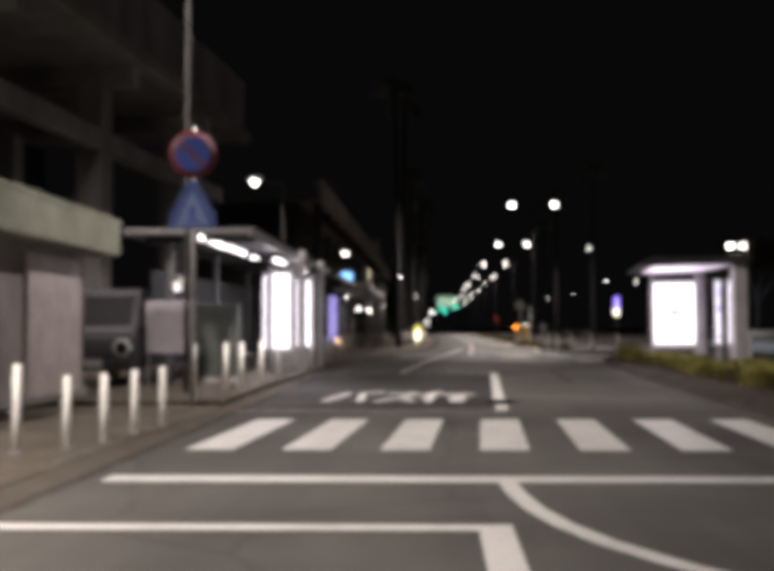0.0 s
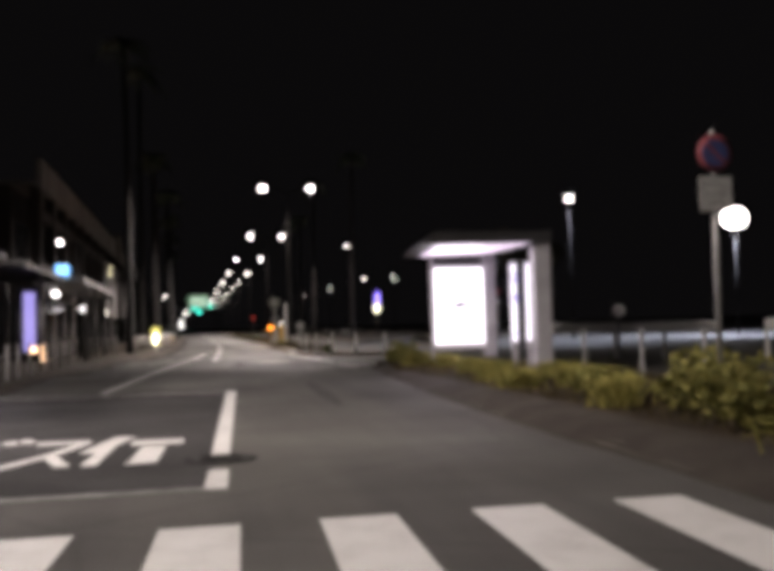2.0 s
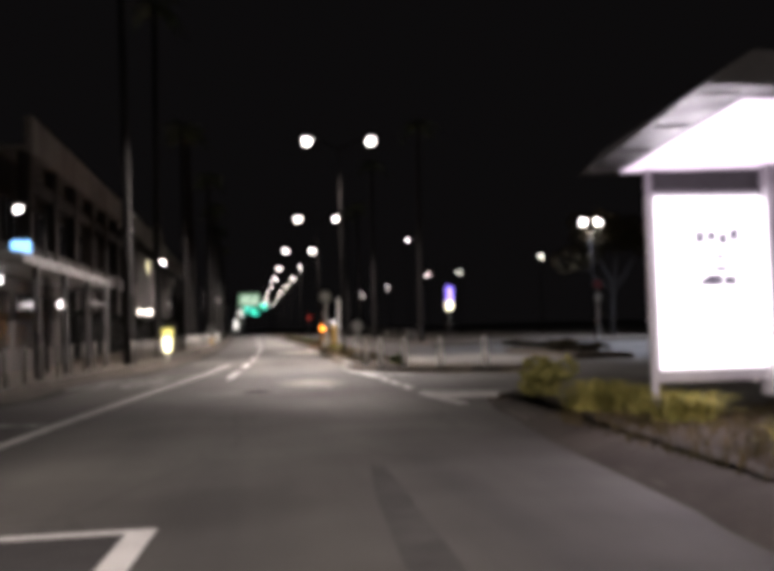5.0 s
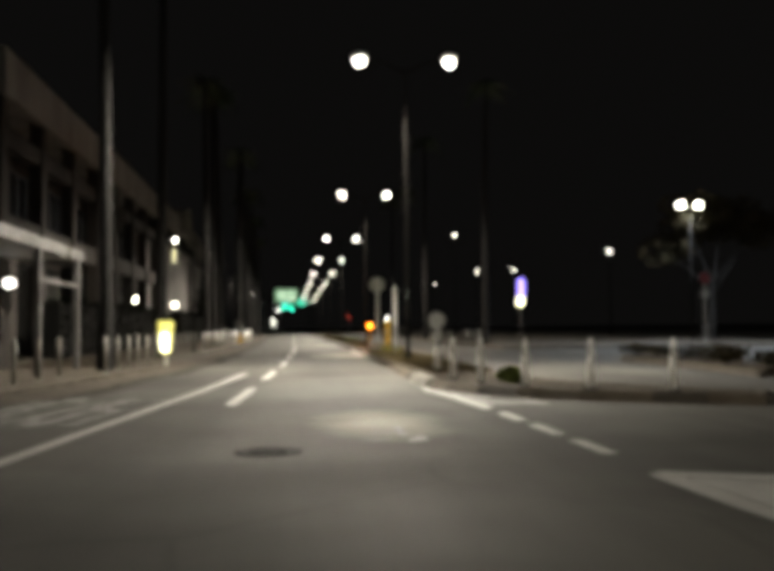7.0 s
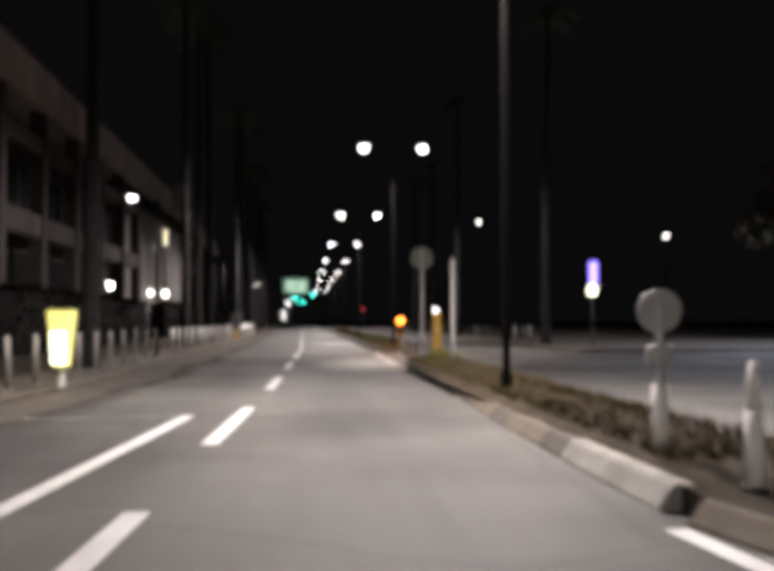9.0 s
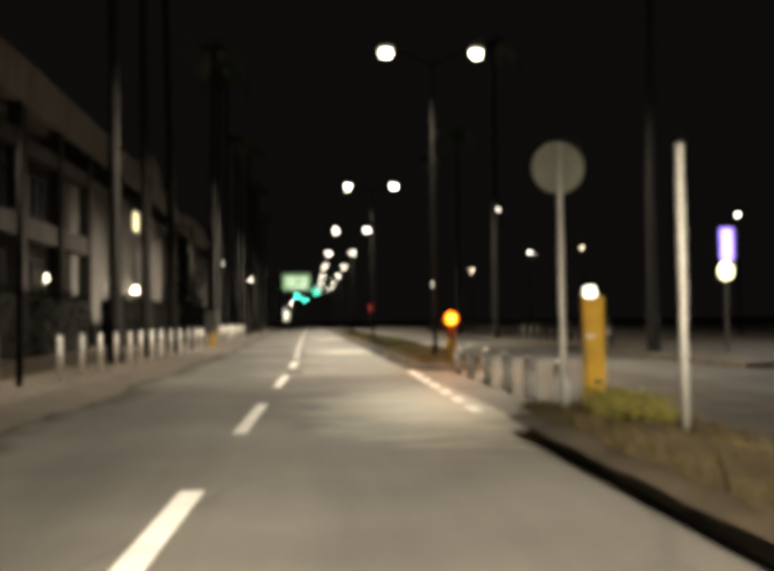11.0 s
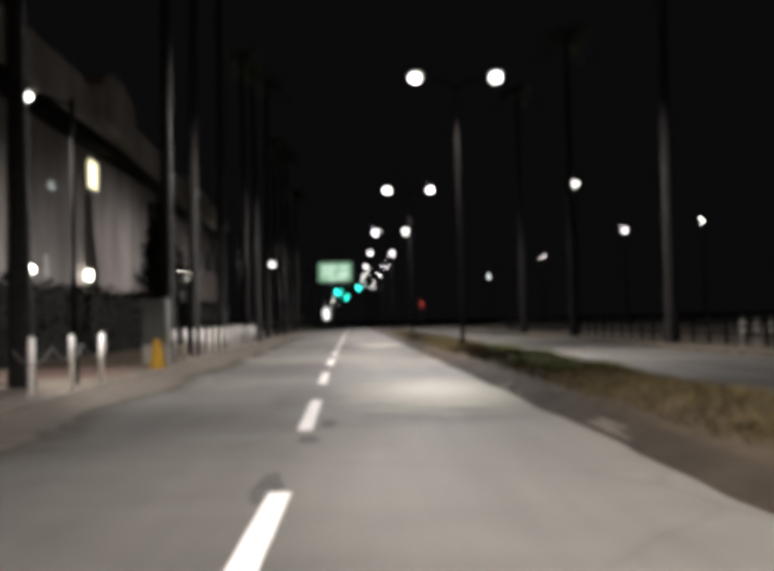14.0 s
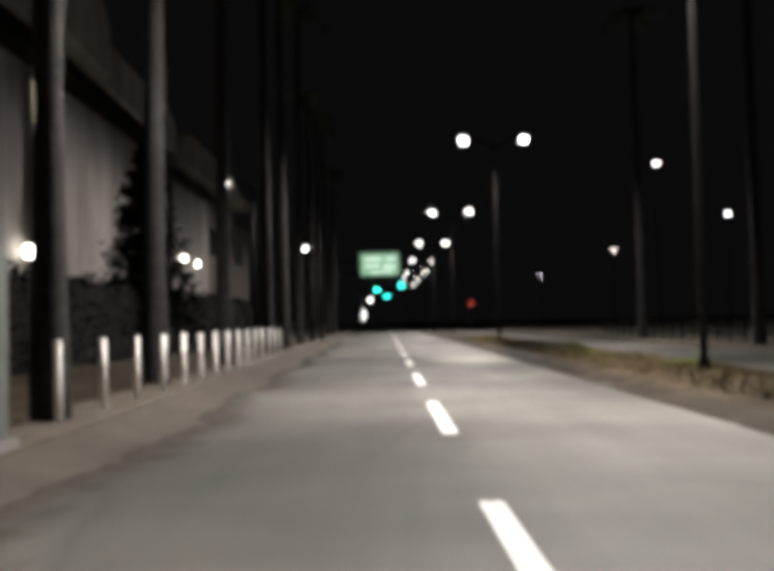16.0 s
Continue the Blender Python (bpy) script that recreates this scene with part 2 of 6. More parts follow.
SIGN_BLUE_DULL = worn("dull_sign_blue", (0.035, 0.05, 0.16), (0.025, 0.035, 0.11), 0.7, 3.0, relief=0.02)
SIGN_WHITE = worn("sign_white", (0.80, 0.80, 0.80), (0.66, 0.66, 0.65), 0.4, 3.0, relief=0.02)
SIGN_BACK = worn("sign_back", (0.50, 0.50, 0.48), (0.36, 0.36, 0.34), 0.5, 5.0, metal=0.3, relief=0.03)
YELLOW = worn("yellow_paint", (0.72, 0.42, 0.03), (0.50, 0.29, 0.03), 0.5, 2.0, fine=60, relief=0.05)
RED_PAVING = worn("red_brick_paving", (0.105, 0.050, 0.036), (0.060, 0.034, 0.026), 0.85, 1.0, fine=30)
CABINET = worn("grey_green_cabinet", (0.12, 0.135, 0.128), (0.085, 0.097, 0.092), 0.55, 2.0, relief=0.04)
CAR_GREY = shader("grey_car_paint", (0.045, 0.043, 0.048), 0.6, 0.0, 0.2)[0]
RUBBER = shader("black_rubber", (0.018, 0.018, 0.018), 0.8)[0]
CHROME = shader("chrome", (0.8, 0.8, 0.8), 0.2, 1.0)[0]

GLOW_LAMP = glow("lit_lamp_bowl", (1.0, 0.95, 0.86), 16)
GLOW_PANEL = glow("lit_poster_panel", (1.0, 0.93, 1.0), 1.8)
GLOW_STRIP = glow("lit_panel_strip", (0.96, 0.90, 1.0), 1.5)
GLOW_CEIL = glow("lit_shelter_ceiling", (1.0, 0.82, 1.0), 0.95)
GLOW_TUBE = glow("lit_tube", (1.0, 0.94, 0.92), 6)
GLOW_WALL = glow("lit_wall_globe", (1.0, 0.93, 0.74), 22)
GLOW_VIOLET = glow("violet_lit_panel", (0.42, 0.36, 0.85), 0.9)
GLOW_SIGN_VIOLET = glow("violet_sign_light", (0.30, 0.22, 1.0), 3.0)
GLOW_YELLOW = glow("yellow_lit_plastic", (1.0, 0.88, 0.22), 1.1)
GLOW_CREAM = glow("cream_lit_plastic", (1.0, 0.95, 0.62), 5)
GLOW_WINDOW = glow("lit_window", (1.0, 0.90, 0.55), 1.6)
GLOW_AMBER = glow("amber_beacon_light", (1.0, 0.52, 0.10), 14.0)
GLOW_CYAN = glow("green_signal_light", (0.05, 1.0, 0.72), 12)
GLOW_GREEN = glow("lit_green_sign", (0.30, 0.52, 0.32), 0.7)
GLOW_GREEN_TXT = glow("lit_sign_lettering", (0.62, 0.80, 0.62), 0.95)
GLOW_BLUE = glow("blue_lit_sign", (0.22, 0.55, 1.0), 2.2)
GLOW_WARM = glow("warm_small_lamp", (1.0, 0.62, 0.35), 4)
GLOW_RED = glow("red_small_lamp", (1.0, 0.12, 0.08), 0.7)


def amber_lens():
    """Coloured lens that glows a little and lets the lamp inside show through."""
    m, t, b = shader("glowing_amber_lens", (0.3, 0.08, 0.01), 0.3)
    b.inputs["Emission Color"].default_value = (1.0, 0.20, 0.004, 1)
    b.inputs["Emission Strength"].default_value = 3.2
    clear = t.nodes.new("ShaderNodeBsdfTransparent")
    clear.inputs["Color"].default_value = (1.0, 0.75, 0.4, 1)
    both = t.nodes.new("ShaderNodeMixShader")
    both.inputs[0].default_value = 0.38
    t.links.new(clear.outputs[0], both.inputs[1])
    t.links.new(b.outputs[0], both.inputs[2])
    t.links.new(both.outputs[0], t.nodes["Material Output"].inputs["Surface"])
    return m


AMBER_LENS = amber_lens()


def leaf_material(name, a, b_):
    m, t, b = shader(name, a, 0.85, 0.0, 0.04)
    g = t.nodes.new("ShaderNodeNewGeometry")
    r = ramp(t, g.outputs["Random Per Island"], ((0.0, b_), (1.0, a)))
    n = noise_node(t, 1.7, 3)
    s = ramp(t, n.outputs[0], ((0.3, (0.6, 0.6, 0.6)), (0.7, (1.3, 1.3, 1.3))))
    c = mix(t, "MULTIPLY", 1.0, r.outputs[0], s.outputs[0])
    t.links.new(c.outputs[0], b.inputs["Base Color"])
    return m


LEAF_BUSH = leaf_material("bush_leaf", (0.33, 0.30, 0.10), (0.14, 0.14, 0.045))
LEAF_PALE = leaf_material("pale_bush_leaf", (0.42, 0.38, 0.19), (0.17, 0.16, 0.07))
TUFT = leaf_material("tuft_blade", (0.40, 0.35, 0.11), (0.15, 0.15, 0.04))
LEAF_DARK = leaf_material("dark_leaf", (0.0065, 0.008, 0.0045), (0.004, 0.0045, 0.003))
GRASS = leaf_material("dry_grass", (0.095, 0.070, 0.036), (0.042, 0.038, 0.017))
GRASS_GREEN = leaf_material("green_grass", (0.13, 0.15, 0.045), (0.06, 0.075, 0.022))
LEAF_TREE = leaf_material("tree_leaf", (0.035, 0.026, 0.014), (0.014, 0.014, 0.008))


# ---- mesh helpers ----
def box(bm, c, s, rz=0.0, bev=0.0, rx=0.0, ry=0.0):
    m = pose(*c, rx, ry, rz) @ Matrix.Diagonal((*s, 1))
    if bev <= 0:
        bmesh.ops.create_cube(bm, size=1, matrix=m)
        return
    tmp = bmesh.new()
    bmesh.ops.create_cube(tmp, size=1, matrix=Matrix.Diagonal((*s, 1)))
    bmesh.ops.bevel(tmp, geom=tmp.edges[:], offset=bev, segments=2, affect="EDGES", profile=0.6)
    bmesh.ops.transform(tmp, matrix=pose(*c, rx, ry, rz), verts=tmp.verts)
    me = bpy.data.meshes.new("tmp")
    tmp.to_mesh(me)
    tmp.free()
    bm.from_mesh(me)
    bpy.data.meshes.remove(me)


def cyl(bm, p0, p1, r0, r1=None, n=12):
    r1 = r0 if r1 is None else r1
    a, b = Vector(p0), Vector(p1)
    d = b - a
    m = Matrix.Translation((a + b) / 2) @ d.to_track_quat("Z", "Y").to_matrix().to_4x4()
    bmesh.ops.create_cone(bm, cap_ends=True, segments=n, radius1=r0, radius2=max(r1, 1e-4), depth=d.length, matrix=m)


def ball(bm, c, r, s=(1, 1, 1), u=16, v=10):
    bmesh.ops.create_uvsphere(bm, u_segments=u, v_segments=v, radius=r, matrix=Matrix.Translation(c) @ Matrix.Diagonal((*s, 1)))


def prism(bm, poly, z0, z1):
    lo = [bm.verts.new((x, y, z0)) for x, y in poly]
    hi = [bm.verts.new((x, y, z1)) for x, y in poly]
    n = len(poly)
    bm.faces.new(hi)
    bm.faces.new(lo[::-1])
    for i in range(n):
        bm.faces.new((lo[i], lo[(i + 1) % n], hi[(i + 1) % n], hi[i]))
    bmesh.ops.recalc_face_normals(bm, faces=bm.faces)


def flat(bm, poly, z):
    f = bm.faces.new([bm.verts.new((x, y, z)) for x, y in poly])
    f.normal_update()
    if f.normal.z < 0:
        f.normal_flip()


def stripe(bm, pts, width, z):
    """A painted line along points, width metres wide."""
    out = []
    for i, p in enumerate(pts):
        a, b = Vector(pts[max(0, i - 1)]), Vector(pts[min(len(pts) - 1, i + 1)])
        d = (b - a).normalized()
        n = Vector((-d.y, d.x)) * width / 2
        out.append((Vector(p) + n, Vector(p) - n))
    for (a, b), (c, d) in zip(out, out[1:]):
        flat(bm, [a, b, d, c], z)


def part(name, bm, material, parent=None, label="", smooth=False):
    me = bpy.data.meshes.new(name)
    bm.to_mesh(me)
    bm.free()
    me.materials.append(material)
    if smooth:
        for p in me.polygons:
            p.use_smooth = True
    ob = new(name, me)
    if parent:
        ob.parent = parent
    if label:
        tagged(ob, label)
    return ob


def made(fn):
    bm = bmesh.new()
    fn(bm)
    return bm


def boxes(*rows, bev=0.0):
    bm = bmesh.new()
    for c, s, *r in rows:
        box(bm, c, s, r[0] if r else 0.0, bev)
    return bm


def rods(*rows, n=12):
    bm = bmesh.new()
    for a, b, r, *q in rows:
        cyl(bm, a, b, r, q[0] if q else None, n)
    return bm


def thing(name, label, category, at=(0, 0, 0), rz=0.0, group=""):
    ob = new(name)
    ob.empty_display_size = 0.2
    ob.matrix_basis = pose(*at, 0, 0, rz)
    return tagged(ob, label, category, group)


def setting(name, bm, material, label, category, smooth=False):
    return tagged(part(name, bm, material, None, "", smooth), label, category, "", "structure")


def kerb_run(pts, parent, z0, z1, width, mats, length=0.9, inner=1):
    """Kerb stones laid end to end along points; returns nothing, each stone is a part."""
    k = 0
    for a, b in zip(pts, pts[1:]):
        a, b = Vector(a), Vector(b)
        d = b - a
        n = max(1, round(d.length / length))
        ang = math.degrees(math.atan2(d.y, d.x))
        for i in range(n):
            L = d.length / n
            key = (round(L, 2), round(z1 - z0, 2), width, inner)
            if key not in STONES:
                bm, h, w = bmesh.new(), z1 - z0, width / 2
                profile = [(-w, 0), (w, 0), (w, h - 0.02), (w - 0.02, h), (-w + 0.13, h), (-w + 0.10, h - 0.02), (-w + 0.01, 0.03)]
                ends = [[bm.verts.new((x, q * inner, z)) for q, z in profile] for x in (-L / 2 + 0.006, L / 2 - 0.006)]
                n_ = len(profile)
                bm.faces.new(ends[0])
                bm.faces.new(ends[1][::-1])
                for p in range(n_):
                    bm.faces.new((ends[0][p], ends[0][(p + 1) % n_], ends[1][(p + 1) % n_], ends[1][p]))
                bmesh.ops.recalc_face_normals(bm, faces=bm.faces)
                me = bpy.data.meshes.new("kerb_stone")
                bm.to_mesh(me)
                bm.free()
                STONES[key] = me
            me = STONES[key]
            mat = mats[k % len(mats)]
            if len(me.materials) == 0:
                me.materials.append(mat)
            c = a + d * (i + 0.5) / n
            nrm = Vector((-d.y, d.x)).normalized() * width / 2 * inner
            o = new("kerb_stone", me)
            o.parent = parent
            o.matrix_basis = pose(c.x + nrm.x, c.y + nrm.y, z0 + random.uniform(-0.006, 0.006), 0, 0, ang + random.uniform(-0.4, 0.4))
            o.material_slots[0].link = "OBJECT"
            o.material_slots[0].material = mat
            k += 1


STONES = {}


def leaves(bm, place, count, size, rng, flatness=0.0):
    """Leaf-shaped blades at points that place() gives."""
    for _ in range(count):
        p, out = place()
        s = size * rng.uniform(0.6, 1.4)
        d = Vector((rng.gauss(0, 1), rng.gauss(0, 1), rng.gauss(0, 0.6))) + out * 0.8
        d.normalize()
        w = d.cross(Vector((rng.gauss(0, 1), rng.gauss(0, 1), rng.gauss(0, 1)))).normalized() * s * 0.3
        a = bm.verts.new(p - d * s * 0.5)
        b = bm.verts.new(p + w)
        c = bm.verts.new(p + d * s * 0.5)
        e = bm.verts.new(p - w)
        bm.faces.new((a, b, c, e))


def clump_place(c, r, rng, lumps=7):
    """Points through an uneven bush made of several overlapping lumps."""
    balls = []
    for _ in range(lumps):
        o = Vector((rng.uniform(-0.6, 0.6) * r[0], rng.uniform(-0.6, 0.6) * r[1], rng.uniform(-0.2, 0.55) * r[2]))
        balls.append((Vector(c) + o, rng.uniform(0.38, 0.6)))

    def place():
        b, k = rng.choice(balls)
        v = Vector((rng.gauss(0, 1), rng.gauss(0, 1), rng.gauss(0, 1))).normalized()
        q = v * rng.uniform(0.6, 1.0) ** 0.5 * k
        return b + Vector((q.x * r[0], q.y * r[1], q.z * r[2])), v
    return place

# ---- ground, road, pavements, medians ----
def sheet(x0, x1, y0, y1, z, nx=1, ny=1):
    bm = bmesh.new()
    vs = [[bm.verts.new((x0 + (x1 - x0) * i / nx, y0 + (y1 - y0) * j / ny, z)) for i in range(nx + 1)] for j in range(ny + 1)]
    for j in range(ny):
        for i in range(nx):
            bm.faces.new((vs[j][i], vs[j][i + 1], vs[j + 1][i + 1], vs[j + 1][i]))
    return bm


setting("ground", sheet(-2500, 2500, -2500, 2500, -0.03), GROUND, "dark open ground around the road at night", "ground")
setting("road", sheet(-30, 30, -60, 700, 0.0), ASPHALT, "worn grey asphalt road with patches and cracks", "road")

KERB_LEFT = [(-3.62, -12), (-3.66, 8), (-3.75, 20), (-3.75, 34), (-3.3, 42), (-2.5, 49), (-1.75, 57), (-1.45, 63), (-1.35, 78), (-1.42, 98),
             (-1.55, 115), (-1.9, 150), (-2.4, 220), (-2.6, 420)]
setting("pavement_left", made(lambda b: prism(b, [(-3.69, 15.2)] + KERB_LEFT[2:] + [(-30, 420), (-30, 15.2)], 0.001, 0.14)), PAVING,
                    "dusty tan pavement with a raised kerb", "pavement")
setting("pavement_crossing", made(lambda b: prism(b, KERB_LEFT[:2] + [(-3.69, 15.196), (-30, 15.196), (-30, -12)], 0.001, 0.06)), PAVING,
        "dusty tan pavement lowered to the road at the crossing", "pavement")

ISLAND = [(4.0, -2), (4.12, 10), (4.2, 16), (4.36, 21), (4.60, 25), (4.98, 30), (5.35, 34), (5.65, 35.6), (6.1, 35.2), (7.6, 31), (8.8, 26), (9.2, 16), (9.2, -2)]
MEDIAN_A = [(4.58, 48.6), (4.75, 47.7), (5.1, 46.7), (5.6, 45.9), (6.4, 45.1), (7.3, 44.4), (8.7, 43.7), (9.2, 44.4), (8.3, 45.7), (7.3, 47.2), (6.6, 49.4), (6.3, 52), (6.3, 60), (6.3, 67),
            (6.1, 68.1), (5.4, 68.5), (5.0, 68.1), (4.96, 67), (4.80, 60), (4.6, 54)]
MEDIAN_B = [(5.05, 80.6), (5.15, 79.6), (5.6, 78.95), (6.4, 78.9), (7.0, 79.6), (7.1, 82), (7.0, 110), (7.0, 420), (5.15, 420), (5.1, 140), (5.03, 100)]


def island(name, poly, label, top=0.24, inset=0.14):
    """A kerbed island: kerb stones round the edge and a crowned bed of soil inside."""
    root = thing(name, label, "traffic island")
    tagged(root, kind="structure")
    turn = 1 if sum(a[0] * b[1] - b[0] * a[1] for a, b in zip(poly, poly[1:] + poly[:1])) > 0 else -1
    inner = []
    n = len(poly)
    for i, p in enumerate(poly):
        a, b = Vector(poly[i - 1]), Vector(poly[(i + 1) % n])
        d = (b - a).normalized()
        q = Vector(p) + Vector((-d.y, d.x)) * inset * turn
        inner.append((q.x, q.y))
    bm = bmesh.new()
    prism(bm, inner, 0.001, top - 0.03)
    part("soil_bed", bm, SOIL, root)
    return root


def dirt_apron(pts, profile, material, parent, side):
    """Dirt washed over a kerb, sloping from the road up to the bed; profile holds (inward, height)."""
    r = random.Random(31)
    line = []
    for a, b in zip(pts, pts[1:]):
        n = max(1, int(math.dist(a, b) / 0.6))
        line += [Vector(a).lerp(Vector(b), i / n) for i in range(n)]
    line.append(Vector(pts[-1]))
    bm = bmesh.new()
    prev = None
    for i, p in enumerate(line):
        d = (line[min(i + 1, len(line) - 1)] - line[max(i - 1, 0)]).normalized()
        nrm = Vector((-d.y, d.x)) * side
        row = []
        for k, (u, z) in enumerate(profile):
            w = r.uniform(-0.02, 0.02) + 0.02 * math.sin(i * 0.7)
            q = p + nrm * (u + (w if k else w - 0.08))
            row.append(bm.verts.new((q.x, q.y, z + (r.uniform(-0.006, 0.006) if k else 0))))
        if prev:
            for k in range(len(profile) - 1):
                bm.faces.new((prev[k], prev[k + 1], row[k + 1], row[k]))
        prev = row
    bmesh.ops.recalc_face_normals(bm, faces=bm.faces)
    part("dirt_apron", bm, material, parent, "dirt washed over the kerb", True)


isl = island("island_1", ISLAND[::-1], "long kerbed island with shrubs and a bus shelter", 0.2, 0.55)
med_a = island("median_1", MEDIAN_A, "kerbed median with dry soil and white marker posts", 0.19)
bm = bmesh.new()
for row in [[(4.74 + 1.4 * i / 7, 48.9 + 0.46 * j, 0.15 + (0.13 * math.sin(math.pi * i / 7) ** 0.6 + 0.012 * math.sin(j * 1.9 + i)) * min(1, (j + 0.2) / 3, (40.2 - j) / 3)) for i in range(8)] for j in range(41)]:
    for p in row:
        bm.verts.new(p)
bm.verts.ensure_lookup_table()
for j in range(40):
    for i in range(7):
        bm.faces.new([bm.verts[k] for k in (j * 8 + i, j * 8 + i + 1, j * 8 + i + 9, j * 8 + i + 8)])
part("soil_mound", bm, SOIL, med_a, "", True)
dirt_apron(ISLAND[:8], ((0, 0.0045), (0.12, 0.078), (0.30, 0.14), (0.66, 0.185)), DIRT, isl, -1)
med_b = island("median_2", MEDIAN_B[::-1], "long kerbed median with dry grass and lamp posts", 0.16, 0.45)
dirt_apron([(7.1, 82), (7.0, 79.6), (6.4, 78.9), (5.6, 78.95), (5.15, 79.6), (5.05, 80.6), (5.03, 100), (5.1, 140), (5.12, 200)], ((0, 0.0045), (0.13, 0.082), (0.28, 0.137), (0.52, 0.142)), DIRT_BROWN, med_b, -1)

island("island_2", [(12.0, 50.4), (14.2, 50.4), (14.3, 60.2), (13.4, 61.0), (12.5, 60.6)], "low dark planted island in the far carriageway", 0.22)

# ---- road markings ----
def marking(name, label, rows, material=None, z=0.006):
    root = tagged(thing(name, label, "road marking"), kind="structure")
    for k, r in enumerate(rows):
        bm = bmesh.new()
        if r[0] == "line":
            stripe(bm, r[1], r[2], z + 0.0007 * k)
        else:
            flat(bm, r[1], z + 0.0007 * k)
        part("painted_bar", bm, material or PAINT, root)
    return root


setting("bus_bay", made(lambda b: flat(b, [(-3.6, 15.2), (0.47, 15.2), (1.02, 26.45), (-3.6, 26.35)], 0.003)), ASPHALT_BAY, "darker asphalt of the bus bay", "road")
setting("median_gap", made(lambda b: flat(b, [(5.1, 68.4), (6.4, 68.4), (7.2, 66.0), (9.5, 66.0), (9.5, 81.0), (7.2, 80.0), (6.4, 78.8), (5.6, 78.85), (5.12, 79.4)], 0.003)),
        GAP_PAVING, "dusty brown paving across the median opening", "pavement")
SK = 0.048   # the first stretch of road leans to the right by this much
marking("crosswalk", "white zebra crossing bars on asphalt",
        [("poly", [(k, 10.45), (k + 0.5, 10.45), (k + 0.5 + 0.155, 13.66), (k + 0.155, 13.66)]) for k in range(-3, 4)])
marking("stop_line", "long white stop line across the lanes", [("poly", [(-3.15, 8.42), (3.6, 8.52), (3.6, 8.82), (-3.15, 8.74)])])
marking("turn_box_line", "white painted box line before the crossing",
        [("poly", [(-3.4, 6.58), (0.04, 6.65), (0.04, 6.82), (-3.4, 6.75)]), ("poly", [(-0.17, 2.0), (0.04, 2.0), (0.04, 6.65), (-0.17, 6.65)])])
marking("curved_guide_line", "curved white guide line",
        [("line", [(0.13, 8.5), (0.16, 8.0), (0.23, 7.4), (0.36, 6.85), (0.55, 6.35), (0.80, 5.9), (1.15, 5.4), (1.6, 4.95), (2.2, 4.5)], 0.15)])
marking("bus_bay_line", "white edge line of a bus bay",
        [("poly", [(0.44, 15.1), (0.62, 15.1), (0.67, 16.1), (0.49, 16.1)]), ("poly", [(0.50, 16.5), (0.68, 16.5), (1.17, 26.6), (0.99, 26.6)])])
marking("bus_bay_end_line", "thin worn white line across a bus bay",
        [("poly", [(-3.6, 15.0), (0.47, 15.1), (0.47, 15.2), (-3.6, 15.12)])], PAINT_OLD)
marking("bus_bay_end_line", "white line across the end of a bus bay", [("poly", [(-3.6, 26.38), (1.02, 26.50), (1.02, 26.61), (-3.6, 26.48)])])
marking("bus_bay_line", "long slanting white edge line of a second bus bay",
        [("line", [(-1.42, 27.2), (-0.95, 34), (-0.30, 41.5), (0.36, 48.6), (0.88, 55.5)], 0.16)])
marking("bus_bay_end_line", "thin worn white line across a bus bay",
        [("poly", [(-1.9, 55.2), (0.80, 55.35), (0.80, 55.5), (-1.9, 55.33)]), ("poly", [(-3.7, 34.9), (-1.0, 34.0), (-1.0, 34.3), (-3.7, 35.3)]),
         ("poly", [(-3.6, 27.4), (-1.4, 27.2), (-1.4, 27.35), (-3.6, 27.6)])], PAINT_OLD)


def lettering(name, x, y, w, h, lean, width=0.14):
    """The worn bus-stop lettering, stroke by stroke, in a box w by h."""
    strokes = [[(0.07, 0.9), (0.0, 0.05)], [(0.17, 0.95), (0.24, 0.05)], [(0.21, 1.05), (0.25, 0.9)], [(0.27, 1.1), (0.31, 0.95)],
               [(0.36, 0.86), (0.58, 0.86)], [(0.57, 0.86), (0.50, 0.45), (0.35, 0.0)], [(0.48, 0.42), (0.60, 0.02)],
               [(0.72, 1.0), (0.66, 0.55)], [(0.69, 0.7), (0.69, 0.0)], [(0.76, 0.92), (1.0, 0.92)], [(0.79, 0.72), (0.97, 0.72)],
               [(0.75, 0.5), (1.0, 0.5)], [(0.88, 0.5), (0.88, 0.0), (0.82, 0.02)]]
    solid = [[(0.77, 0.72), (0.99, 0.72), 0.42], [(0.36, 0.86), (0.58, 0.86), 0.3], [(0.88, 0.55), (0.88, 0.0), 0.26], [(0.72, 1.0), (0.64, 0.4), 0.22]]
    rows = [("line", [(x + a * w + lean * b * h, y + b * h) for a, b in s], width) for s in strokes]
    if width < 0.2:
        rows = [r for r in rows if len(r[1]) > 2 or r[1][0][1] != r[1][1][1]]
        rows += [("line", [(x + a * w + lean * b * h, y + b * h) for a, b in s[:2]], s[2]) for s in solid]
    return marking(name, "worn white bus stop lettering on the road", rows, PAINT if width < 0.2 else PAINT_OLD)


lettering("bus_lettering", -2.35, 16.75, 2.55, 2.3, SK)
tagged(lettering("bus_lettering", -2.45, 42.6, 2.1, 4.4, 0.09, 0.22), "faded white bus stop lettering in the second bay")

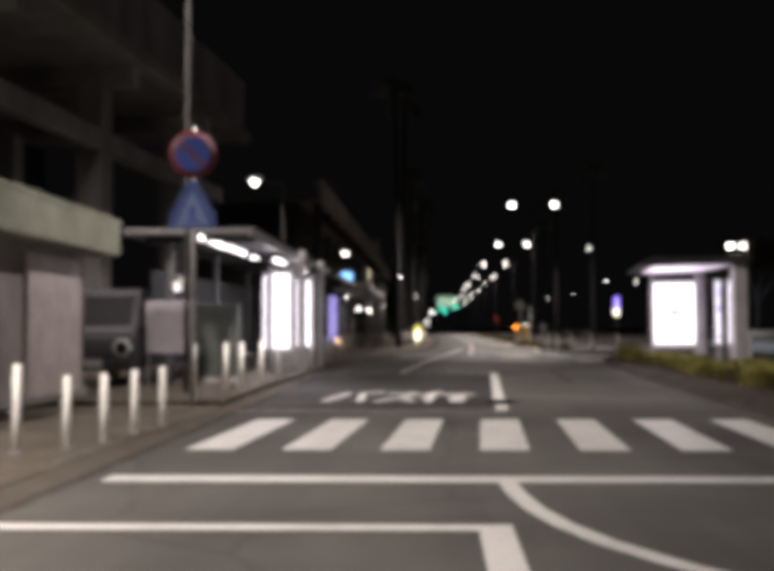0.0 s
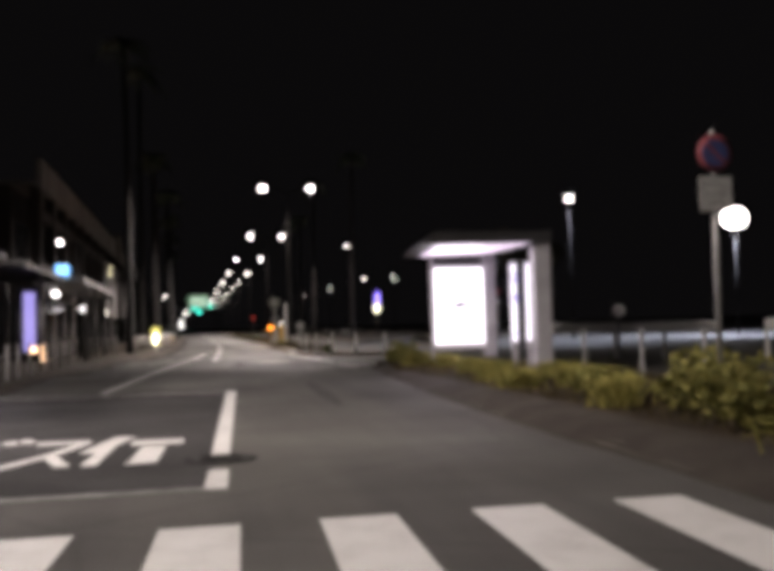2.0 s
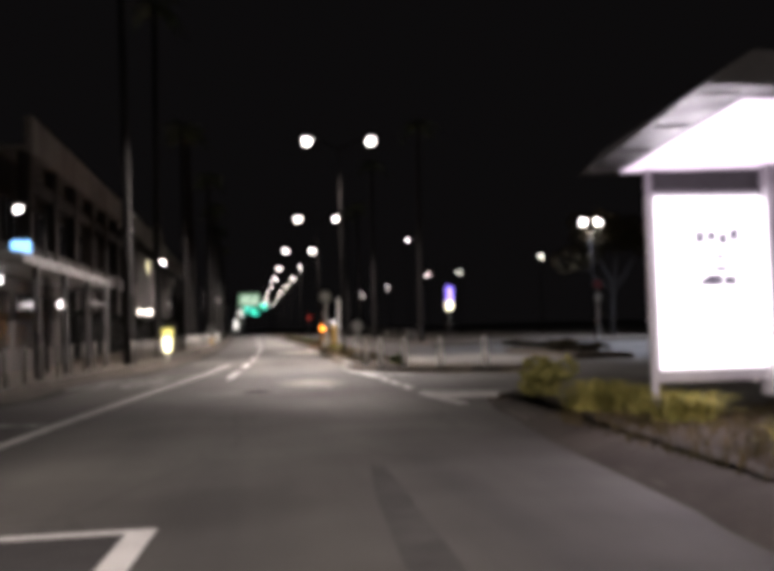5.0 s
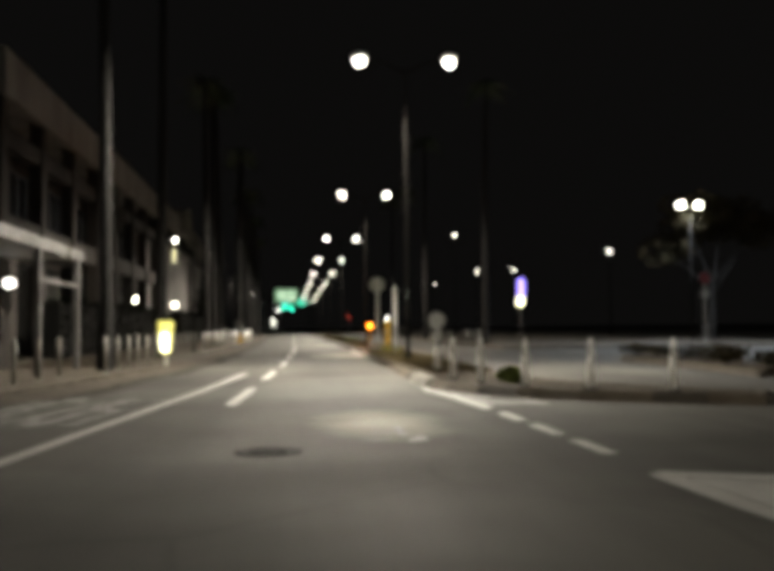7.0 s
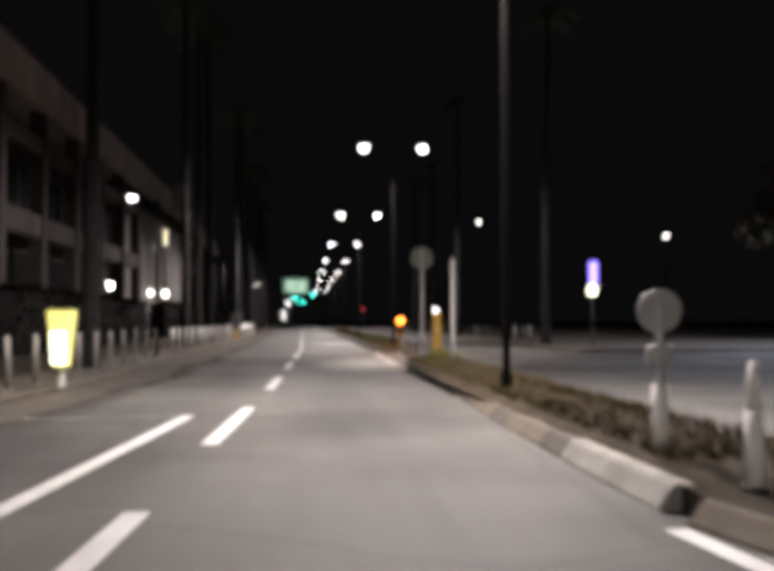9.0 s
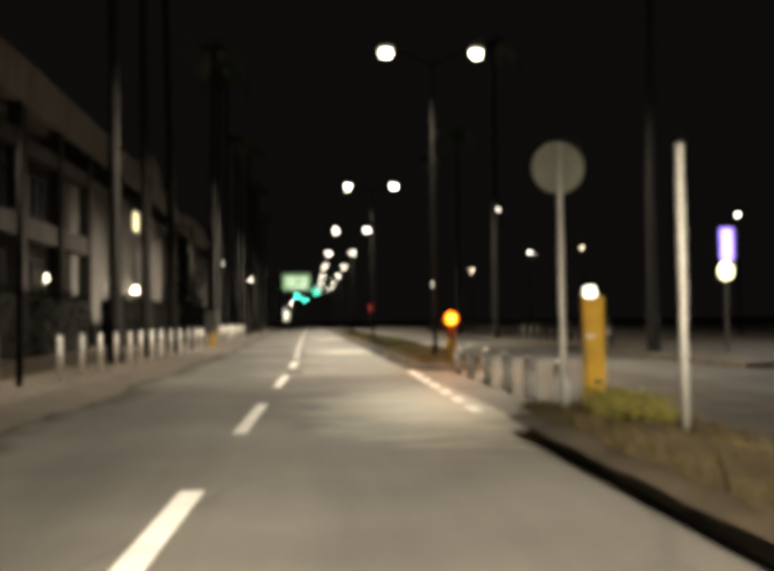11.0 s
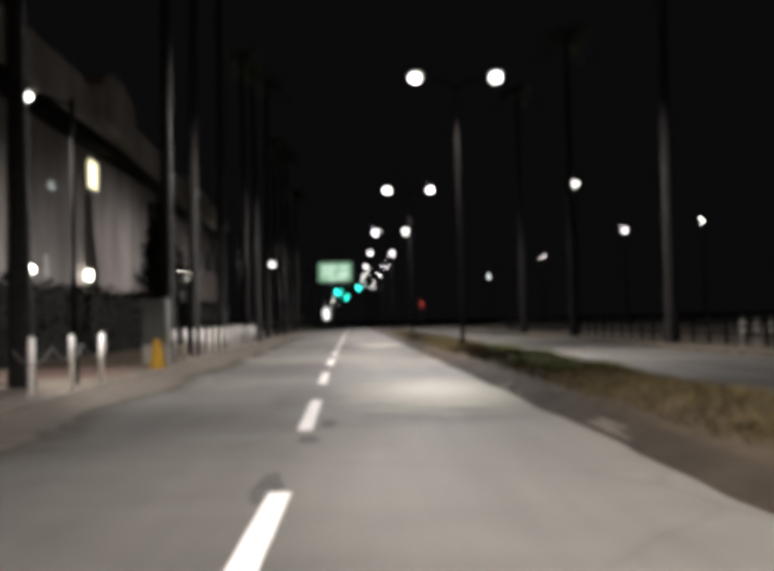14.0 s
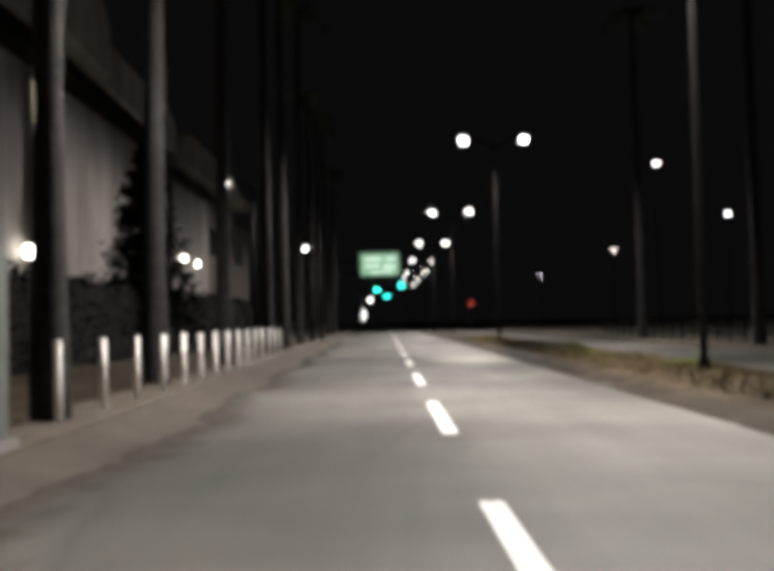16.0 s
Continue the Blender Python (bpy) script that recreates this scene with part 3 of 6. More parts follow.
marking("faded_mark", "scraps of an old white arrow on the asphalt",
        [("poly", [(2.74, 40.45), (3.04, 40.5), (3.06, 40.68), (2.78, 40.62)]), ("poly", [(3.24, 40.42), (3.46, 40.48), (3.44, 40.74), (3.28, 40.7)]),
         ("poly", [(3.20, 40.9), (3.30, 40.95), (3.27, 41.8), (3.19, 41.6)]), ("poly", [(2.88, 41.1), (3.16, 41.15), (3.12, 41.4), (2.92, 41.3)])], PAINT_OLD)
dash_root = tagged(thing("lane_dashes", "white dashed lane line", "road marking"), kind="structure")


def dash(parent, x0, y0, x1, y1, w=0.17):
    part("painted_dash", made(lambda b: stripe(b, [(x0, y0), (x1, y1)], w, 0.006)), PAINT, parent)


DASH_Y, DASH_X = (60.0, 67.0, 71.0, 78.2, 85.4, 92.6, 99.8, 107.0, 300.0), (1.72, 1.88, 1.96, 2.12, 2.22, 2.19, 2.12, 2.11, 2.1)
dash(dash_root, 1.12, 45.4, 1.30, 49.3)
dash(dash_root, 1.42, 52.6, 1.58, 56.6)
dash(dash_root, 1.72, 60.1, 1.81, 63.9)
for k in range(34):
    y = 67.4 + 7.2 * k
    xa, xb = (float(np.interp(v, DASH_Y, DASH_X)) for v in (y, y + 3.62))
    dash(dash_root, xa, y - 0.05, xb, y + 3.62, 0.15)
edge_root = tagged(thing("edge_dashes", "short white dashes across a median opening", "road marking"), kind="structure")
for k in range(7):
    y = 69.25 + 1.49 * k
    dash(edge_root, 4.80 + 0.027 * k, y, 4.815 + 0.027 * k, y + 0.85, 0.15)
for k in range(3):
    dash(edge_root, 4.90 - 0.03 * k, 39.15 + 1.55 * k, 4.88 - 0.03 * k, 40.2 + 1.55 * k, 0.15)
marking("nose_marking", "solid white line beside a median nose", [("line", [(4.80, 44.0), (4.70, 46.2), (4.48, 48.5)], 0.15)])
marking("nose_marking", "open white chevron in front of an island nose",
        [("line", [(4.88, 37.95), (4.93, 36.6), (5.08, 35.1)], 0.2), ("poly", [(4.86, 38.1), (4.98, 37.75), (6.5, 37.1), (6.5, 37.4)]), ("poly", [(4.99, 37.7), (5.06, 36.4), (5.9, 36.3), (6.3, 37.1)])])
marking("nose_marking", "worn pale hatched wedge beside a median nose",
        [("poly", [(4.66, 47.9), (5.30, 46.1), (5.05, 45.7), (4.74, 46.3)]), ("poly", [(4.80, 46.0), (5.12, 45.45), (5.75, 45.2), (5.9, 44.6), (4.85, 44.5)])], PAINT_OLD)
for (x, y, r) in ((1.84, 39.8, 0.32), (0.62, 16.8, 0.34)):
    t_ = thing("manhole_cover", "dark round iron manhole cover in the asphalt", "manhole cover", (x, y, 0))
    part("rim", made(lambda b: cyl(b, (0, 0, -0.02), (0, 0, 0.008), r, r, 28)), TAR, t_)
    lid = part("lid", made(lambda b: cyl(b, (0, 0, 0.0), (0, 0, 0.013), r * 0.86, r * 0.86, 28)), IRON, t_)
    for i in range(7):
        part("rib", boxes(((0, -r * 0.6 + r * 0.2 * i, 0.014), (r * 1.1, r * 0.05, 0.006))), IRON, lid)

# dark repair patches in the carriageway
rng = random.Random(5)
for (x, y, w, l) in ((2.27, 79.75, 0.5, 1.7), (2.2, 81.45, 0.22, 0.9), (2.28, 88.15, 0.24, 0.6), (2.44, 89.5, 0.2, 0.9), (2.12, 85.6, 0.22, 1.3), (2.72, 25.4, 0.30, 7.4)):
    pts = [(x + w / 2 * math.cos(a) * rng.uniform(0.7, 1.1), y + l / 2 * math.sin(a) * rng.uniform(0.7, 1.1)) for a in np.linspace(0, 2 * math.pi, 18)[:-1]]
    if l > 5:
        pts = [(px + 0.042 * (py - y), py) for px, py in pts]
    setting("tar_patch", made(lambda b: flat(b, pts, 0.004)), TAR_OLD, "dark tar repair patch on the road", "road patch")

r_ = random.Random(8)
gut = []
for a, b in zip(KERB_LEFT, KERB_LEFT[1:]):
    if b[1] < 160:
        for i in range(max(2, int((b[1] - a[1]) / 0.7))):
            f = i / max(2, int((b[1] - a[1]) / 0.7))
            gut.append((a[0] + (b[0] - a[0]) * f, a[1] + (b[1] - a[1]) * f))
bm = bmesh.new()
cover = bm.verts.layers.float.new("cover")
edge = []
for x, y in gut:
    bank = 0.05 + 0.065 * max(0.0, min(1.0, (y - 56) / 10))
    wide = 0.80 + 0.16 * math.sin(y * 0.8) + r_.uniform(-0.12, 0.12)
    run = [(x - 0.02, bank, 1.0), (x + 0.06, bank, 1.0), (x + 0.34 + r_.uniform(-0.05, 0.05), 0.010, 0.9), (x + wide, 0.0045, 0.35), (x + wide + 0.45, 0.004, 0.0)]
    if y < 36:
        run = [(x - 0.02, bank, 1.0), (x + 0.05, bank, 1.0), (x + 0.20, 0.006, 0.9), (x + 0.28, 0.0045, 0.35), (x + 0.42, 0.004, 0.0)]
    row = []
    for px, pz, cv in run:
        v = bm.verts.new((px, y, pz))
        v[cover] = cv
        row.append(v)
    edge.append(row)
for p, q in zip(edge, edge[1:]):
    for k in range(4):
        bm.faces.new((p[k], p[k + 1], q[k + 1], q[k]))
setting("gutter", bm, DUST, "brown dust banked against the kerb in the gutter", "gutter", True)
setting("brick_apron", made(lambda b: prism(b, [(-2.0, 98.2), (-1.95, 101.6), (-4.6, 101.9), (-4.6, 98.0)], 0.1401, 0.146)), RED_PAVING,
        "reddish brick paving of a driveway crossing", "pavement")
setting("verge", made(lambda b: prism(b, [(-2.45, 103.2), (-2.6, 150), (-6.0, 150), (-6.0, 102.6)], 0.1401, 0.155)), SOIL, "strip of dark soil and roots behind the bollards", "ground")
setting("verge", made(lambda b: prism(b, [(-3.2, 58), (-3.2, 96.5), (-6.0, 96.5), (-6.0, 58)], 0.1401, 0.155)), SOIL, "strip of dry soil along the pavement", "ground")

# ---- lamps ----
def median_lamp(far=False):
    t_ = thing("street_lamp", "tall brown twin-arm street lamp with two lit round heads", "street lamp", group="median lamps")
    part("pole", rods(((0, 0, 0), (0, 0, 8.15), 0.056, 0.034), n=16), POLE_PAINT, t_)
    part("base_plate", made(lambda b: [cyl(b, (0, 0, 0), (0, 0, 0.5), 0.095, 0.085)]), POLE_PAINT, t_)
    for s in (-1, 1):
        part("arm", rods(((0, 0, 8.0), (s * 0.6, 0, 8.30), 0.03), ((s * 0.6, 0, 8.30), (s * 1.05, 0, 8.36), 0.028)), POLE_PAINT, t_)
        head = part("lamp_head", made(lambda b: ball(b, (s * 1.22, 0, 8.47), 0.24, (1, 1, 0.40))), POLE_GREY, t_, smooth=True)
        part("bowl", made(lambda b: ball(b, (s * 1.22, 0, 8.33), 0.138, (1, 1, 0.9))), GLOW_LAMP, head, "lit white lamp bowl", True)
    return t_


LAMPS = [(5.13, 56.2, 0.2), (5.97, 82.2, 0.2), (5.98, 107.5, 0.2), (6.02, 132.2, 0.2)] + [(5.99, 132.2 + 25.15 * k, 0.2) for k in range(1, 7)]
LAMP_POWER = (1.0, 0.76, 1.08)
first = median_lamp()
for i, (x, y, z) in enumerate(LAMPS):
    if i == 0:
        first.matrix_basis = pose(x, y, 0.0)
    else:
        copy_thing(first, pose(x, y, 0.0))
    if y < 190:
        w = LAMP_POWER[i] if i < 3 else 1.0
        road_lamp_light("lamp_light", (x - 1.22, y, 7.9), (x - 4.2, y - 1.0, 0), w * 2.2 * LAMP_W, 150, COOL, 0.5)
        road_lamp_light("lamp_light", (x + 1.22, y, 7.9), (x + 4.5, y, 0), w * LAMP_W, 145, COOL, 0.5)


def side_lamp(up=0.0):
    t_ = thing("side_lamp", "slim dark pavement lamp with one lit head", "street lamp", group="pavement lamps")
    part("pole", rods(((0, 0, 0), (0, 0, 4.75 + up), 0.055, 0.04)), POLE_PAINT, t_, smooth=True)
    part("arm", rods(((0, 0, 4.6 + up), (-0.65, 0, 4.87 + up), 0.022)), POLE_PAINT, t_)
    head = part("lamp_head", made(lambda b: ball(b, (-0.80, 0, 4.88 + up), 0.20, (1.2, 0.8, 0.4))), POLE_GREY, t_, smooth=True)
    part("bowl", made(lambda b: ball(b, (-0.80, 0, 4.79 + up), 0.092, (1.1, 0.9, 0.9))), GLOW_LAMP, head, "lit lamp bowl", True)
    return t_


SIDE = [(-4.70, 27.2), (-4.42, 50.4), (-2.32, 73.9), (-2.05, 95.75), (-2.14, 121.0), (-1.9, 145)]
SIDE_POWER = (1.0, 0.35, 0.45, 1.5, 0.6, 0.4)
tall, low = side_lamp(0.42), side_lamp(0.2)
for i, (x, y) in enumerate(SIDE):
    m = pose(x, y, 0.14)
    if i < 2:
        (tall if i == 0 else low).matrix_basis = m
    else:
        copy_thing(low, m)
    down_lamp("lamp_light", (x - 0.80, y, 5.0 if i == 0 else 4.8), SIDE_POWER[i] * SIDE_W, 132, blend=0.9)


def plaza_lamp(x, y, z, heads=1, r=0.22, w=0.0, label="tall plaza lamp with a lit head"):
    t_ = thing("plaza_lamp", label, "street lamp", (x, y, 0))
    part("pole", rods(((0, 0, 0), (0, 0, z), 0.08, 0.05)), POLE_PAINT, t_, smooth=True)
    for s in ([0] if heads == 1 else [-0.55, 0.55]):
        if s:
            part("arm", rods(((0, 0, z - 0.25), (s, 0, z), 0.03)), POLE_PAINT, t_)
        part("bowl", made(lambda b: ball(b, (s, 0, z + 0.02), r, (1, 1, 0.8))), GLOW_LAMP, t_, "lit white lamp bowl", True)
        if w:
            down_lamp("lamp_light", (x + s - 0.9, y - 0.5, z - r * 0.8 - 0.15), w, 140, PLAZA)
    return t_


plaza_lamp(24.07, 65.0, 8.97, 1, 0.17, 6500)
plaza_lamp(25.9, 86.0, 8.3, 2, 0.22, 1500, "tall plaza lamp with two lit heads")
plaza_lamp(37.5, 68.0, 8.0, 1, 0.85, 15000, "plaza mast with a large bright flood globe")
for x, y, z, r in ((29.67, 191.8, 16.8, 0.19), (29.44, 171.2, 9.25, 0.13), (28.08, 204.8, 8.83, 0.11), (31.48, 156.0, 8.6, 0.10), (33.93, 124.4, 8.6, 0.12), (30.3, 270.6, 9.3, 0.12)):
    plaza_lamp(x, y, z, 1, r, 0.0, "distant plaza lamp with a small lit head")
# unseen street lamps added round the crossing to light the foreground
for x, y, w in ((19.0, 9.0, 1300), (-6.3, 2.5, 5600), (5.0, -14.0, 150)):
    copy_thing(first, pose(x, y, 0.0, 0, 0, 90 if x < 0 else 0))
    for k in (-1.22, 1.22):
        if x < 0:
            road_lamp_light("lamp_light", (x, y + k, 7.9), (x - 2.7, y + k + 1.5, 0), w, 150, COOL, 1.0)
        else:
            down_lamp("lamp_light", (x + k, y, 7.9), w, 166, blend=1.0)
# the tall lamp behind the no-parking sign, its arm over the bay
t_ = thing("road_lamp", "tall dark road lamp with a long arm over the bay", "street lamp", (-4.77, 17.2, 0.14))
part("pole", rods(((0, 0, 0), (0, 0, 9.0), 0.05, 0.04), n=16), IRON, t_)
part("arm", rods(((0, 0, 8.8), (1.9, 0, 9.3), 0.045), ((1.9, 0, 9.3), (3.75, 0, 9.4), 0.04)), POLE_GREY, t_)
hd = part("lamp_head", boxes(((4.05, 0, 9.42), (0.75, 0.3, 0.14)), bev=0.05), POLE_GREY, t_)
part("bowl", made(lambda b: ball(b, (4.05, 0, 9.33), 0.2, (1.6, 0.7, 0.4))), GLOW_LAMP, hd, "lit lamp bowl", True)
down_lamp("lamp_light", (-0.72, 17.2, 9.3), 3000, 140)

# unseen floodlights added under the edge of the elevated deck to brighten the bays
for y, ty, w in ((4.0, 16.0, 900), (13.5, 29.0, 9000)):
    t_ = thing("added_floodlight", "grey floodlight added out of view under the edge of the elevated deck", "floodlight", (-10.15 + 0.063 * (y - 4), y, 8.35))
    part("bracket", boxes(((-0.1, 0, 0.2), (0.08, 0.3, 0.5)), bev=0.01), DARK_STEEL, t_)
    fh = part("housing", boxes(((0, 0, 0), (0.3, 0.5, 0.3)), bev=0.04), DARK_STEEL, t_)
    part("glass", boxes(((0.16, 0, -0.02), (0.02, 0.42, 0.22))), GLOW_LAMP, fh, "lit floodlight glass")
    flood_lamp("added_flood_light", (-9.80 + 0.063 * (y - 4), y, 8.3), (2.0, ty, 0), w, 85)

# ---- bus shelter on the island ----
def shelter_right():
    t_ = thing("bus_shelter", "grey steel bus shelter with brightly lit poster panels", "bus shelter", (0, 0, 0.2))
    # back end: lit poster cabinet across the island
    cab = part("poster_cabinet", boxes(((6.80, 30.06, 1.40), (1.46, 0.12, 2.06)), bev=0.02), SHELTER_GREY, t_)
    part("poster", boxes(((6.72, 29.985, 1.44), (1.26, 0.02, 1.86))), GLOW_PANEL, cab, "brightly lit white poster")
    ink = worn("poster_print_grey", (0.16, 0.15, 0.2), (0.10, 0.09, 0.13), 0.5)
    for x, z, w, h in ((6.70, 1.46, 0.17, 0.11), (6.88, 1.45, 0.14, 0.09), (6.58, 1.44, 0.07, 0.07), (6.77, 1.58, 0.16, 0.05), (6.77, 1.71, 0.10, 0.05), (6.55, 1.92, 0.09, 0.12),
                       (6.68, 1.93, 0.09, 0.10), (6.81, 1.90, 0.09, 0.11), (6.94, 1.94, 0.09, 0.12), (6.72, 1.25, 0.2, 0.02)):
        part("printed_bar", boxes(((x, 29.9, z), (w, 0.006, h))), ink, cab)
    part("header", boxes(((6.75, 30.05, 2.55), (1.42, 0.08, 0.22)), bev=0.01), SHELTER_DARK, t_)
    part("column", boxes(((7.46, 30.0, 1.45), (0.30, 0.3, 2.5)), bev=0.015), SHELTER_GREY, t_)
    part("column", boxes(((6.03, 30.0, 1.40), (0.07, 0.07, 2.55)), bev=0.01), SHELTER_GREY, t_)
    # back wall along the far side with two narrow lit panels
    part("column", boxes(((7.77, 27.2, 1.47), (0.36, 0.34, 2.96)), bev=0.015), SHELTER_GREY, t_)
    for x, w in ((7.46, 0.12), (7.80, 0.10)):
        p = part("side_panel", boxes(((x, 28.1, 1.38), (w + 0.04, 0.08, 2.0)), ((x, 28.1, 0.2), (w, 0.06, 0.44)), bev=0.01), SHELTER_GREY, t_)
        part("lit_strip", boxes(((x - 0.01, 28.05, 1.45), (w, 0.02, 1.74))), GLOW_STRIP, p, "lit white panel strip")
        if x < 7.6:
            for z, h in ((1.55, 0.16), (1.95, 0.10), (2.08, 0.05), (0.75, 0.04)):
                part("printed_bar", boxes(((x + 0.02, 28.035, z), (0.10, 0.006, h))), GLOW_VIOLET, p)
    part("glass_wall", boxes(((8.02, 28.6, 1.35), (0.02, 2.4, 2.0))), DARK_GLASS, t_)
    # roof, tilted up to the road side
    bm = bmesh.new()
    lo = [(4.87, 26.3, 2.64), (7.95, 26.9, 2.73), (7.95, 30.35, 2.73), (5.40, 30.35, 2.66)]
    hi = [(5.22, 26.3, 2.88), (7.95, 26.9, 2.96), (7.95, 30.35, 2.96), (5.65, 30.35, 2.92)]
    a = [bm.verts.new(p) for p in lo]
    b = [bm.verts.new(p) for p in hi]
    bm.faces.new(b)
    bm.faces.new(a[::-1])
    for i in range(4):
        bm.faces.new((a[i], a[(i + 1) % 4], b[(i + 1) % 4], b[i]))
    bmesh.ops.recalc_face_normals(bm, faces=bm.faces)
    roof = part("roof", bm, SHELTER_DARK, t_)
    bm = bmesh.new()
    f = [bm.verts.new(p) for p in ((5.35, 26.7, 2.638), (7.50, 26.95, 2.702), (7.50, 30.1, 2.705), (5.75, 30.1, 2.652))]
    bm.faces.new(f[::-1])
    part("ceiling_light", bm, GLOW_CEIL, roof, "glowing white shelter ceiling")
    for k in range(4):
        part("roof_rib", boxes(((5.12 + 0.13 * k, 26.6 + 1.1 * k, 2.66), (0.3, 0.05, 0.05))), SHELTER_GREY, roof)
    return t_


shelter_right()
area_lamp("shelter_light", look((6.5, 28.4, 2.72), (6.5, 28.4, 0)), 2.0, 2.6, 28, (1.0, 0.88, 1.0))
area_lamp("poster_light", look((6.72, 29.93, 1.64), (6.72, 20, 1.64)), 1.2, 1.8, 45, (1.0, 0.92, 1.0))


# ---- signs ----
def disc(bm, c, r, th=0.02, n=32):
    cyl(bm, (c[0], c[1] - th / 2, c[2]), (c[0], c[1] + th / 2, c[2]), r, r, n)


def no_parking(t_, z, r, SIGN_RED=SIGN_RED, SIGN_BLUE=SIGN_BLUE):
    plate = part("sign_plate", made(lambda b: disc(b, (0, -0.05, z), r)), SIGN_RED, t_, "round red rim and blue field", True)
    part("blue_field", made(lambda b: disc(b, (0, -0.064, z), r * 0.72, 0.012)), SIGN_BLUE, plate)
    part("red_bar", made(lambda b: box(b, (0, -0.074, z), (r * 1.42, 0.008, r * 0.17), 0, 0, 0, 45)), SIGN_RED, plate)


t_ = thing("no_parking_sign", "round no-parking sign over a blue crossing sign on a pole", "road sign", (-4.03, 14.75, 0.14), 3)
part("pole", rods(((0, 0, 0), (0, 0, 4.1), 0.035)), GALV, t_, smooth=True)
no_parking(t_, 3.68, 0.36)
bm = bmesh.new()
pts = [(-0.36, 2.57), (0.36, 2.57), (0.33, 2.80), (0.05, 3.30), (-0.05, 3.30), (-0.33, 2.80)]
fr = [bm.verts.new((x, -0.06, z)) for x, z in pts]
bk = [bm.verts.new((x, -0.04, z)) for x, z in pts]
bm.faces.new(fr)
bm.faces.new(bk[::-1])
for i in range(len(pts)):
    bm.faces.new((fr[i], bk[i], bk[(i + 1) % len(pts)], fr[(i + 1) % len(pts)]))
bmesh.ops.recalc_face_normals(bm, faces=bm.faces)
cs = part("crossing_plate", bm, worn("pale_sign_blue", (0.035, 0.075, 0.27), (0.028, 0.06, 0.21), 0.6, 3.0, relief=0.02), t_, "blue crossing plate with a faded pale triangle")
bm = bmesh.new()
tri = [bm.verts.new(p) for p in ((-0.25, -0.064, 2.63), (0.25, -0.064, 2.63), (0.0, -0.064, 3.15))]
bm.faces.new(tri)
part("white_triangle", bm, worn("faded_sign_white", (0.13, 0.20, 0.42), (0.08, 0.14, 0.34), 0.4, 6.0), cs)
part("dark_bars", boxes(((0, -0.067, 2.80), (0.07, 0.004, 0.2)), ((0.0, -0.067, 2.68), (0.2, 0.004, 0.03))), SIGN_BLUE, cs)

t_ = thing("no_parking_sign", "dull round no-parking sign over a grey plate on a steel pole", "road sign", (7.15, 19.0, 0.2))
part("pole", rods(((0, 0, 0), (0, 0, 3.5), 0.035)), GALV, t_, smooth=True)
no_parking(t_, 3.18, 0.25, SIGN_RED_DULL, SIGN_BLUE_DULL)
pl = part("plate", boxes(((0, -0.05, 2.64), (0.46, 0.015, 0.46)), bev=0.004), SIGN_BACK, t_, "weathered pale plate")
for k in range(3):
    part("printed_bar", boxes(((-0.03 + 0.02 * k, -0.06, 2.76 - 0.12 * k), (0.34 - 0.05 * k, 0.006, 0.03))), POLE_GREY, pl)

t_ = thing("keep_sign", "back of a round sign on a white reflective pole", "road sign", (5.25, 66.72, 0.15))
part("pole", rods(((0, 0, 0), (0, 0, 2.86), 0.028)), WHITE_POST, t_, smooth=True)
part("sign_disc", made(lambda b: [disc(b, (0, 0.06, 2.62), 0.275, 0.02), box(b, (0, 0.045, 2.74), (0.42, 0.02, 0.03)), box(b, (0, 0.045, 2.5), (0.42, 0.02, 0.03))]), worn("weathered_sign_back", (0.46, 0.47, 0.40), (0.34, 0.35, 0.29), 0.6, 5.0, relief=0.03), t_)
t_ = thing("keep_sign", "small round sign back on a white marker post", "road sign", (5.0, 50.1, 0.23))
part("post", rods(((0, 0, 0), (0, 0, 0.50), 0.06)), WHITE_POST, t_, smooth=True)
part("stem", rods(((0, 0, 0.50), (0, 0, 1.14), 0.04)), GALV, t_)
part("sign_disc", made(lambda b: disc(b, (0, 0.0, 1.05), 0.165, 0.03)), SIGN_BACK, t_)
part("bracket", boxes(((0, 0, 0.72), (0.2, 0.06, 0.14)), bev=0.01), SIGN_BACK, t_)
t_ = thing("white_pole", "plain white steel pole on the median", "pole", (5.69, 64.6, 0.2))
part("shaft", rods(((0, 0, 0), (0, 0, 2.4), 0.030)), WHITE_POST, t_, smooth=True)
part("cap", made(lambda b: ball(b, (0, 0, 2.4), 0.030)), WHITE_POST, t_)

t_ = thing("ticket_pillar", "yellow machine pillar with a small lit white top", "machine", (5.66, 67.0, 0.10), -8)
part("body", boxes(((0, 0, 0.70), (0.215, 0.19, 1.24)), bev=0.02), YELLOW, t_)
part("foot", boxes(((0, 0, 0.05), (0.28, 0.25, 0.10)), bev=0.01), DARK_STEEL, t_)
part("top_light", boxes(((-0.03, -0.02, 1.37), (0.10, 0.09, 0.10)), bev=0.015), glow("small_white_light", (1, 0.97, 0.9), 5), t_, "lit white top box")
part("slot", boxes(((0.03, -0.098, 0.42), (0.08, 0.012, 0.04))), DARK_STEEL, t_)
part("label_plate", boxes(((-0.05, -0.098, 0.90), (0.09, 0.008, 0.035))), SIGN_WHITE, t_)

